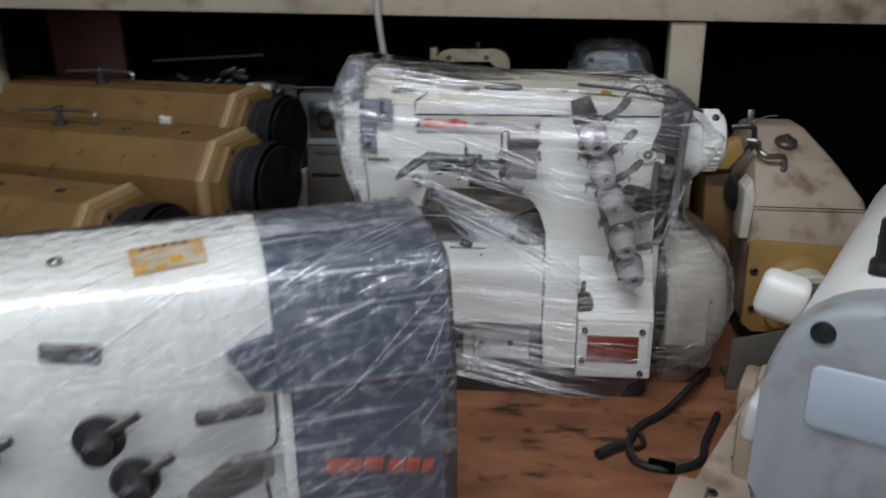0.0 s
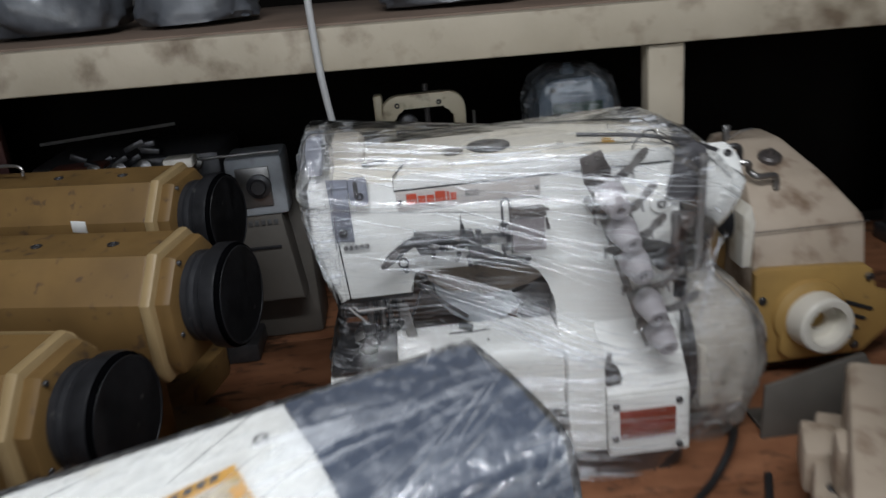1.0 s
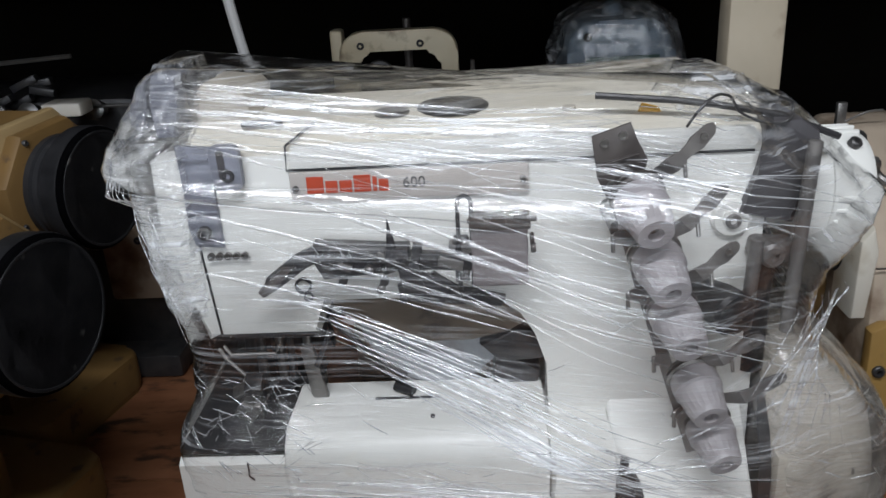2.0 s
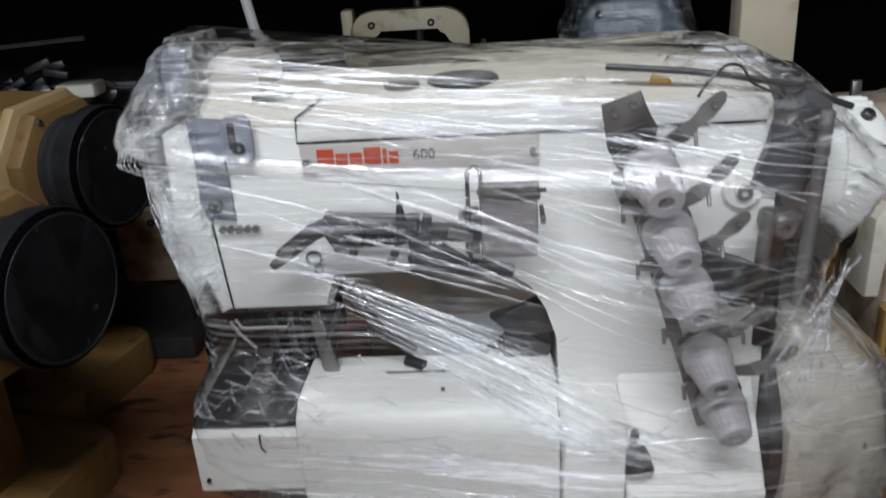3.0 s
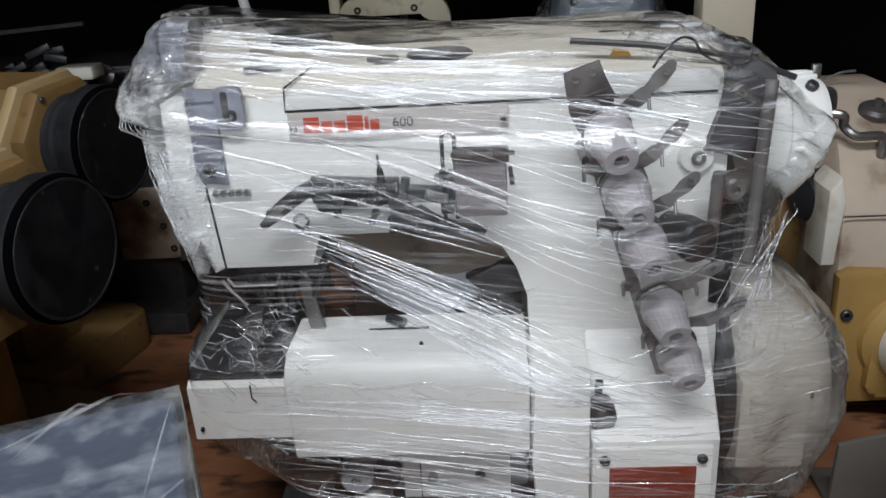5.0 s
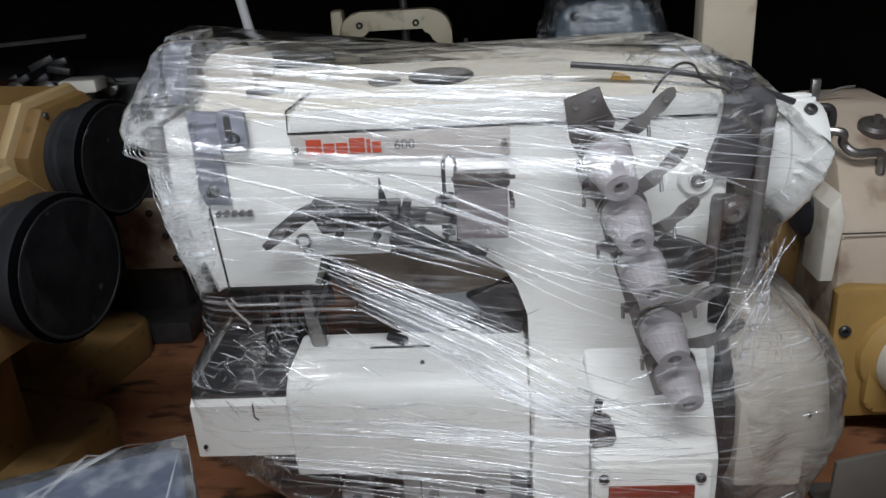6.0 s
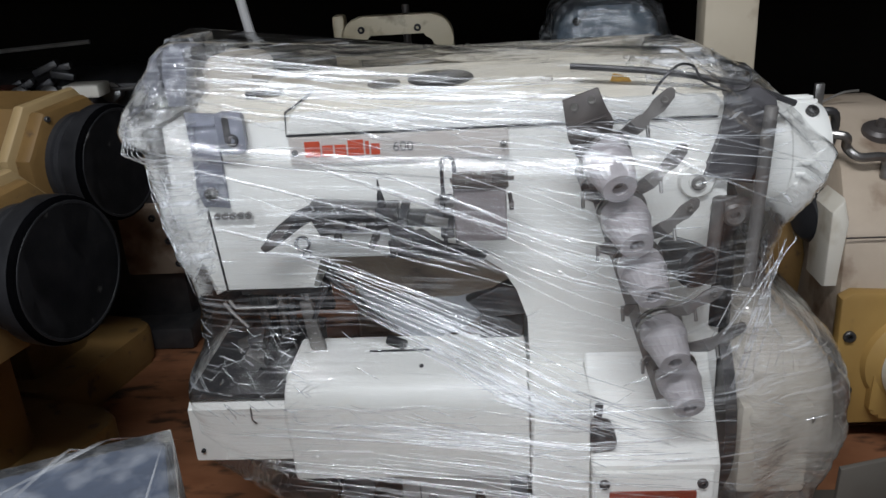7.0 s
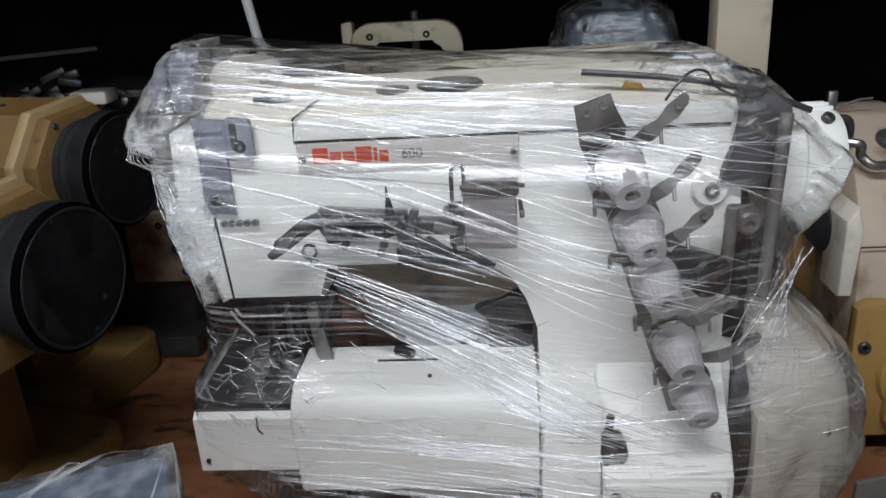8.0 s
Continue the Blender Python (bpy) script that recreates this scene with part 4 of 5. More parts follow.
def ribbon(bm, a, b, wide, sag=0.0, ripple=0.0006, seed=0.0, face=None):
    """One stretched crease: a narrow ridged strip from a to b (x, z) on the film's face."""
    n = 16
    rows = []
    ends = (face or skin)(*a)[1], (face or skin)(*b)[1]
    for i in range(n + 1):
        t = i / n
        x = a[0] + (b[0] - a[0]) * t
        z = a[1] + (b[1] - a[1]) * t - sag * 4 * t * (1 - t) + ripple * noise.noise(Vector((t * 5, seed, 0)))
        x, y, z = (face or skin)(x, z)
        y = min(y, ends[0] + (ends[1] - ends[0]) * t)
        w = 0.62 * wide * (0.015 + 0.985 * math.sin(math.pi * t)) * (0.8 + 0.5 * noise.noise(Vector((t * 7, seed, 4))))
        rows.append([bm.verts.new((x, y + 0.0006, z + w)), bm.verts.new((x, y - min(0.6 * wide, 0.0006) * (0.05 + 0.95 * math.sin(math.pi * t)), z)), bm.verts.new((x, y + 0.0006, z - w))])
    for p, q in zip(rows, rows[1:]):
        for k in range(2):
            bm.faces.new((p[k], p[k + 1], q[k + 1], q[k]))
    return bm


def fold(parent, *args, mat=FOLD, **kw):
    ob = part("fold", ribbon(B(), *args, **kw), mat, parent, sharp=180)
    ob.visible_shadow = False


rf = random.Random(21)
# the strong fan of creases across the throat, in bundles
for c in range(8):
    u = c / 7
    xs, slope = -0.108 + 0.05 * u + 0.012 * rf.random(), -0.4 - 0.05 * u
    for k in range(rf.randint(4, 7)):
        x0 = xs + 0.07 * rf.random()
        z0 = 0.268 - 0.06 * u + slope * (x0 - xs) + rf.gauss(0, 0.0028)
        ln = (0.08 + 0.12 * rf.random()) * (1 - 0.25 * u)
        sl = slope + 0.02 * rf.gauss(0, 1)
        fold(film_main, (x0, z0), (x0 + ln, z0 + sl * ln), 0.0002 + 0.0008 * rf.random() ** 2, seed=c * 12 + k)
    if c % 2:
        fold(film_main, (xs, 0.26 - 0.05 * u), (xs + 0.15, 0.26 - 0.05 * u + slope * 0.15), 0.002 + 0.002 * rf.random(), seed=40 + c, mat=SOFT_FOLD)
# shallow creases over the arm: broad faint bands, few fine lines
for k in range(46):
    x0, z0 = -0.19 + 0.26 * rf.random(), 0.25 + 0.12 * rf.random()
    ln, sl = 0.05 + 0.14 * rf.random(), -0.14 - 0.3 * rf.random()
    soft = k % 3 > 0
    fold(film_main, (x0, z0), (x0 + ln, z0 + sl * ln), 0.0012 + 0.003 * rf.random() ** 2 if soft else 0.0002 + 0.0004 * rf.random(), seed=50 + k, mat=SOFT_FOLD if soft else FOLD)
for k in range(54):
    x0, d = -0.19 + 0.22 * rf.random() ** 1.3, 0.002 + 0.02 * rf.random()
    x1 = min(x0 + 0.05 + 0.12 * rf.random(), 0.1)
    d1 = d * rf.uniform(0.5, 1.3)
    fine = k % 3 == 0
    fold(film_main, (x0, lerp_table(TOP, x0) - d), (x1, lerp_table(TOP, x1) - d1), 0.0002 + 0.0006 * rf.random() if fine else 0.001 + 0.0035 * rf.random() ** 2, seed=1100 + k, mat=FOLD if fine else SOFT_FOLD)
# smears and small kinks over the bed and the foot of the column
for k in range(60):
    x0, z0 = -0.12 + 0.26 * rf.random(), 0.105 + 0.065 * rf.random()
    soft = k % 2 > 0
    a = radians(rf.uniform(-28, 8) if soft else rf.uniform(-60, 50))
    ln = 0.03 + 0.06 * rf.random() if soft else 0.006 + 0.02 * rf.random()
    fold(film_main, (x0, z0), (x0 + ln * math.cos(a), z0 + ln * math.sin(a)), 0.001 + 0.003 * rf.random() ** 2 if soft else 0.0002 + 0.0004 * rf.random(), seed=1300 + k, mat=SOFT_FOLD if soft else FOLD)
# tight short lines drawn over the guide plate
for k in range(22):
    x0, z0 = 0.055 + 0.03 * rf.random(), 0.325 + 0.03 * rf.random()
    ln, sl = 0.02 + 0.05 * rf.random(), -0.12 - 0.08 * rf.random()
    fold(film_main, (x0, z0), (x0 + ln, z0 + sl * ln), 0.0002 + 0.0003 * rf.random(), seed=90 + k)
# broad bands along the bed, pulled together towards the foot
for k in range(64):
    x0, z0 = -0.17 + 0.17 * rf.random(), 0.045 + 0.1 * rf.random()
    ln, sl = 0.06 + 0.16 * rf.random(), -0.04 - 0.2 * rf.random() * (0.15 - z0) / 0.1
    soft = k % 4 > 0
    fold(film_main, (x0, z0), (x0 + ln, z0 + sl * ln), 0.0008 + 0.0026 * rf.random() ** 2 if soft else 0.0002 + 0.0005 * rf.random(), seed=130 + k, mat=SOFT_FOLD if soft else FOLD)
for k in range(40):
    x0, z0 = -0.12 + 0.1 * rf.random(), 0.06 - 0.05 * rf.random()
    ln, sl = 0.06 + 0.12 * rf.random(), -0.12 - 0.2 * rf.random()
    fold(film_main, (x0, z0), (x0 + ln, max(z0 + sl * ln, -0.005)), 0.0002 + 0.0005 * rf.random(), seed=820 + k)
# bunched film at the head's edge and above the guard
for k in range(50):
    x0, z0 = -0.199 + 0.02 * rf.random(), 0.265 + 0.11 * rf.random()
    a = rf.uniform(-100, -30)
    ln = 0.008 + 0.03 * rf.random()
    fold(film_main, (x0, z0), (x0 + ln * 0.35 * math.cos(radians(a)), z0 + ln * math.sin(radians(a))), 0.0002 + 0.0007 * rf.random(), seed=500 + k)
for k in range(16):
    x0, z0 = 0.1 + 0.12 * rf.random(), 0.352 + 0.018 * rf.random()
    ln = 0.01 + 0.02 * rf.random()
    fold(film_main, (x0, z0), (x0 + ln, z0 - 0.3 * ln * rf.random()), 0.0005 + 0.0008 * rf.random(), seed=560 + k)
for k in range(44):
    x0 = -0.19 + 0.27 * rf.random()
    z0 = lerp_table(TOP, x0) - 0.006 - 0.03 * rf.random() ** 1.5
    ln, sl = 0.04 + 0.12 * rf.random(), -0.06 - 0.12 * rf.random()
    fold(film_main, (x0, z0), (x0 + ln, z0 + sl * ln), 0.0002 + (0.0012 if k % 3 == 0 else 0.0034) * rf.random() ** 2, seed=620 + k, mat=FOLD if k % 3 == 0 else SOFT_FOLD)
# upright pulls between handwheel and belt cover, and short white strips standing in for glints
for k in range(34):
    x0 = 0.176 + 0.034 * rf.random()
    fold(film_main, (x0, 0.28 - 0.02 * rf.random()), (x0 - 0.03 + 0.05 * rf.random(), 0.17 + 0.05 * rf.random()), 0.0002 + 0.0005 * rf.random(), seed=200 + k)
for k in range(90):
    x0, z0 = -0.17 + 0.4 * rf.random(), 0.03 + 0.32 * rf.random()
    a = rf.uniform(-70, 40)
    ln = 0.006 + 0.014 * rf.random()
    fold(film_main, (x0, z0), (x0 + ln * math.cos(radians(a)), z0 + ln * math.sin(radians(a))), 0.0002 + 0.0005 * rf.random(), seed=300 + k)
for k in range(75):
    x0, z0 = -0.185 + 0.075 * rf.random(), 0.15 + 0.062 * rf.random()
    a = rf.uniform(-80, 60)
    ln = 0.004 + 0.012 * rf.random()
    fold(film_main, (x0, z0), (x0 + ln * math.cos(radians(a)), z0 + ln * math.sin(radians(a))), 0.0002 + 0.0008 * rf.random() ** 2, seed=400 + k)


# ---------- wrapped machine with the slate-blue end, close by ----------
FG = pose(-0.069, -0.277, TABLE, 0, 0, 23.2)
fg = thing("sewing_machine", FG, "white sewing machine with slate-blue end cover in tight film", "sewing machine")
H = 0.34      # top above the table
shell = [(0.0, 0.03), (0.0, H - 0.006), (-0.004, H), (-0.05, H - 0.002), (-0.08, H - 0.006), (-0.1, H - 0.0105), (-0.107, H - 0.015), (-0.1105, H - 0.023), (-0.122, H - 0.088), (-0.122, H - 0.09), (-0.1, H - 0.09), (-0.1, 0.03)]
part("arm", prism(B(), [(y * 0.985 - 0.001, z) for y, z in shell[:8]] + [(-0.108, H - 0.12), (-0.108, 0.03)], -0.62, -0.1195, "x", 0.002), WHITE, fg)
part("end_cover", prism(B(), shell, -0.119, 0.0, "x", 0.0025), NAVY, fg, "slate-blue plastic end cover")
panel = part("end_panel", box(B(), (-0.058, -0.112, 0.125), (0.106, 0.012, 0.245), 0.002), NAVY, fg, "slate-blue lower panel")
part("panel_edge", box(B(), (-0.116, -0.112, 0.125), (0.009, 0.011, 0.245), 0.002), WHITE, fg)
part("hood", prism(B(), [(-0.152, H - 0.058), (-0.119, H - 0.05), (-0.119, H - 0.092), (-0.135, H - 0.09)], -0.116, -0.106, "y", 0.002), NAVY, fg, "slate-blue hood tip")
for k, (x, z, w_) in enumerate(((-0.098, 0.185, 0.012), (-0.086, 0.183, 0.014), (-0.07, 0.181, 0.014), (-0.054, 0.176, 0.012), (-0.041, 0.174, 0.010), (-0.03, 0.171, 0.008))):
    part("logo_bar", box(B(), (x + 0.012, -0.1185, z), (w_, 0.001, 0.011), 0.0003, (0, 12, 0)), ORANGE, panel, "red printed bar")
def on_top(poly, lift):
    """A thin sheet that lies on the arm's rounded top."""
    bm = B()
    rows = sorted((-y, z) for y, z in shell[2:6])
    n = 8
    grid = []
    for i in range(n + 1):
        row = []
        for j in range(n + 1):
            u, v = i / n, j / n
            x = (poly[0][0] * (1 - u) + poly[1][0] * u) * (1 - v) + (poly[3][0] * (1 - u) + poly[2][0] * u) * v
            y = (poly[0][1] * (1 - u) + poly[1][1] * u) * (1 - v) + (poly[3][1] * (1 - u) + poly[2][1] * u) * v
            row.append(bm.verts.new((x, y, lerp_table(rows, -y) + lift)))
        grid.append(row)
    for p, q in zip(grid, grid[1:]):
        for j in range(n):
            bm.faces.new((p[j], q[j], q[j + 1], p[j + 1]))
    return bm


def spot(u0, v0, u1, v1):
    c = [(-0.206, -0.055), (-0.158, -0.046), (-0.155, -0.083), (-0.201, -0.091)]
    return [tuple((c[0][k] * (1 - u) + c[1][k] * u) * (1 - v) + (c[3][k] * (1 - u) + c[2][k] * u) * v for k in (0, 1)) for u, v in ((u0, v0), (u1, v0), (u1, v1), (u0, v1))]


sticker = part("sticker", on_top(spot(0, 0, 1, 1), 0.0014), YELLOW, fg, "yellow sticker rubbed silver")
part("print", on_top(spot(0.06, 0.24, 0.96, 0.95), 0.0017), SILVER_PRINT, sticker, "rubbed silver print")
for u0, v0, u1, v1 in ((0.5, 0.6, 0.68, 0.85), (0.82, 0.42, 0.96, 0.66), (0.06, 0.7, 0.18, 0.95), (0.3, 0.86, 0.45, 0.96)):
    part("patch", on_top(spot(u0, v0, u1, v1), 0.002), YELLOW, sticker, "yellow printed patch")
for k in range(5):
    part("text_bar", on_top(spot(0.15 + 0.14 * k, 0.06, 0.24 + 0.14 * k, 0.16), 0.002), PRINT, sticker)
for x, y in ((-0.14, -0.03), (-0.25, -0.062), (-0.33, -0.03)):
    part("screw", screw(B(), (x, y, H - 0.003), (0, 0, 1), 0.005), STEEL, fg)
tk = part("thread_plate", box(B(), (-0.242, -0.108, H - 0.048), (0.036, 0.006, 0.016), 0.002, (18, 12, 0)), BLACK, fg, "black thread plate")
for x, z in ((-0.232, 0.239), (-0.215, 0.205), (-0.305, 0.235), (-0.2, 0.165)):
    t_ = part("tension_post", lathe(B(), (x, -0.108, z), (0, -1, 0), [(0, 0.006), (0.012, 0.006), (0.013, 0.016), (0.017, 0.016), (0.018, 0.009), (0.034, 0.009), (0.036, 0.006), (0.036, 0.003)], 24), DARK_STEEL, fg, "dark thread tension")
    part("spring", box(B(), (x + 0.012, -0.125, z + 0.008), (0.03, 0.004, 0.006), 0.001, (0, -25, 0)), STEEL, t_)
part("lever", box(B(), (-0.152, -0.116, 0.239), (0.045, 0.008, 0.01), 0.003, (0, -4, 0)), BRACKET, fg, "brown lever")
part("lever", prism(B(), [(-0.185, 0.183), (-0.155, 0.204), (-0.127, 0.204), (-0.127, 0.188), (-0.165, 0.174)], -0.124, -0.112, "y", 0.003), BRACKET, fg, "brown lever")
part("groove", tube(B(), curve([(-0.122, -0.1085, 0.25), (-0.123, -0.109, 0.21), (-0.133, -0.109, 0.195), (-0.131, -0.109, 0.15), (-0.131, -0.109, 0.05)]), 0.0012, 6), BLACK, fg)
part("base", box(B(), (-0.31, -0.055, 0.016), (0.62, 0.13, 0.032), 0.006), DARK_STEEL, fg)
# its film, a few millimetres proud of the shell
bm = B()
prof = [(0.0022, 0.02), (0.0022, H - 0.005), (-0.003, H + 0.0022), (-0.05, H + 0.0003), (-0.08, H - 0.0036), (-0.1012, H - 0.0085), (-0.1093, H - 0.0137), (-0.113, H - 0.0225), (-0.1245, H - 0.089), (-0.126, H - 0.16), (-0.124, 0.02)]
prof = [(a[0] + (b[0] - a[0]) * k / 6, a[1] + (b[1] - a[1]) * k / 6, 0) for a, b in zip(prof, prof[1:]) for k in range(6)] + [(*prof[-1], 0)]
rings = []
for i in range(81):
    x = -0.62 + 0.6222 * i / 80
    rings.append([])
    for y, z, _ in prof:
        q = Vector((x * 40 + z * 12, y * 18, z * 26))
        d = 0.0007 * (noise.noise(q) + 0.7 * noise.noise(q * 2.1) + noise.noise(Vector((x * 9, y * 9, z * 9))))
        rings[-1].append(bm.verts.new((x, y - d, z + d)))
for a, b in zip(rings, rings[1:]):
    for k in range(len(a) - 1):
        bm.faces.new((a[k], a[k + 1], b[k + 1], b[k]))
cap = bm.faces.new(rings[-1])
bmesh.ops.triangulate(bm, faces=[cap])
fw = part("plastic_wrap", bm, FILM_FG, None, "", None, 180)
fw.matrix_basis = FG
fw.visible_shadow = False
steps = [0.0]
for a, b in zip(prof, prof[1:]):
    steps.append(steps[-1] + math.hypot(b[0] - a[0], b[1] - a[1]))


def fg_skin(x, s):
    """A place on the tight film: x along the arm, s round it from the back to the front foot."""
    y = lerp_table(list(zip(steps, [q[0] for q in prof])), s)
    z = lerp_table(list(zip(steps, [q[1] for q in prof])), s)
    return min(x, 0.0), y - 0.0016 * smooth((s - 0.32) / 0.1), z + 0.0016 * (1 - smooth((s - 0.4) / 0.08)), s


def fg_fold(a, b, wide, seed, mat=FOLD, ridge=0.4):
    bm = B()
    rows = []
    for i in range(11):
        t = i / 10
        x, y, z, s = fg_skin(a[0] + (b[0] - a[0]) * t, a[1] + (b[1] - a[1]) * t)
        w = wide * (0.2 + 0.8 * math.sin(math.pi * min(max(t, 0.05), 0.95)))
        p, q = fg_skin(x, s - w), fg_skin(x, s + w)
        rows.append([bm.verts.new(p[:3]), bm.verts.new((x, y - ridge * wide, z + ridge * wide)), bm.verts.new(q[:3])])
    for p, q in zip(rows, rows[1:]):
        for k in range(2):
            bm.faces.new((p[k], p[k + 1], q[k + 1], q[k]))
    ob = part("fold", bm, mat, fw, sharp=180)
    ob.visible_shadow = False


for k in range(20):
    x0, s0 = -0.36 + 0.35 * rf.random() ** 0.7, 0.33 + 0.33 * rf.random()
    ln, sl = 0.012 + 0.06 * rf.random() ** 2, rf.uniform(-0.75, -0.1)
    fg_fold((x0, s0), (min(x0 + ln, 0), s0 + sl * ln), 0.0001 + 0.0004 * rf.random(), 700 + k)
for k in range(70):
    x0, s0 = -0.4 + 0.39 * rf.random() ** 0.7, 0.33 + 0.33 * rf.random()
    ln, sl = 0.03 + 0.09 * rf.random(), rf.uniform(-0.7, -0.25)
    fg_fold((x0, s0), (min(x0 + ln, 0), s0 + sl * ln), 0.0006 + 0.0014 * rf.random() ** 2, 900 + k, SOFT_FOLD, 0.15)
for k in range(36):
    x0, s0 = -0.115 + 0.11 * rf.random(), 0.42 + 0.05 * rf.random()
    ln, sl = 0.006 + 0.03 * rf.random() ** 2, rf.uniform(-0.5, 0.3)
    fg_fold((x0, s0), (min(x0 + ln, 0), s0 + sl * ln), 0.0003 + 0.0008 * rf.random(), 980 + k)
tagged(fw, "tight creased clear film round the slate-blue ended machine", "plastic wrap")


# ---------- the grey-ended machine ----------
RM = pose(0.249, -0.46, TABLE, 0, 0, -28)
rm = thing("sewing_machine", RM, "white sewing machine with grey plastic end cover on the table", "sewing machine")
out = rounded(-0.076, 0.15, 0.1, 0.342, 0.062, 8)
out2 = rounded(-0.072, 0.155, 0.097, 0.34, 0.055, 8)
part("arm", prism(B(), out2, 0.012, 0.36, "y", 0.006), WHITE, rm)
cap = part("end_cover", prism(B(), out, -0.028, 0.012, "y", 0.007, 3), GREY, rm, "pale grey plastic end cover")
for x, z in ((-0.047, 0.321), (-0.012, 0.212), (0.07, 0.321), (0.07, 0.19)):
    part("screw_hole", lathe(B(), (x, -0.0275, z), (0, -1, 0), [(0, 0.0068), (0.0014, 0.0068), (0.0014, 0.0056), (0.0009, 0.0054)], 20), BLACK, cap)
lab = part("label_plate", prism(B(), rounded(-0.05, 0.262, 0.075, 0.301, 0.006, 4), -0.0295, -0.02, "y", 0.001), PALE_BLUE, cap, "pale blue label recess")
part("pedestal", prism(B(), [(-0.066, 0.04), (-0.058, 0.2), (0.09, 0.2), (0.09, 0.04)], 0.0, 0.13, "y", 0.006), WHITE, rm)
part("bed", box(B(), (-0.035, 0.26, 0.05), (0.24, 0.33, 0.05), 0.005), DUSTY, rm, "dusty cream bed plate")
part("base", box(B(), (-0.035, 0.26, 0.0125), (0.2, 0.29, 0.025), 0.004), DUSTY, rm)
part("bed_step", box(B(), (-0.03, 0.3, 0.105), (0.2, 0.25, 0.07), 0.008), DUSTY, rm, "raised dusty bed step")
for x, y in ((-0.135, 0.14), (-0.13, 0.205), (-0.138, 0.29), (-0.105, 0.17), (-0.13, 0.38)):
    part("bolt", lathe(B(), (x, y, 0.074), (0, 0, 1), [(0, 0.006), (0.002, 0.006), (0.003, 0.005), (0.003, 0.003), (0.001, 0.0025)], 14), DARK_STEEL, rm)
for x, y, sx, sy, z in ((-0.15, 0.12, 0.03, 0.05, 0.058), (-0.15, 0.36, 0.035, 0.06, 0.06), (-0.11, 0.22, 0.05, 0.05, 0.088), (-0.12, 0.3, 0.04, 0.04, 0.1)):
    part("lug", box(B(), (x, y, z), (sx, sy, 0.05), 0.006, (0, 0, 6)), DUSTY, rm)
knob = part("oil_knob", lathe(B(), (-0.02, 0.045, 0.33), (0, 0, 1), [(0, 0.017), (0.014, 0.017), (0.017, 0.0145), (0.04, 0.0145), (0.043, 0.011), (0.043, 0.004)], 24), BLACK, rm, "black ribbed oil knob")
part("side_knob", box(B(), (-0.087, 0.065, 0.301), (0.032, 0.028, 0.03), 0.007, (0, 12, 6), 3), WHITE, rm, "white push block")
part("side_lug", box(B(), (-0.079, 0.012, 0.236), (0.02, 0.03, 0.032), 0.006, (0, 8, 0), 3), WHITE, rm)
for x, y in ((-0.035, 0.11), (-0.03, 0.16)):
    part("oil_hole", lathe(B(), (x, y, 0.3395), (0, 0, 1), [(0, 0.0055), (0.001, 0.0055), (0.001, 0.004)], 14), BRACKET, rm)


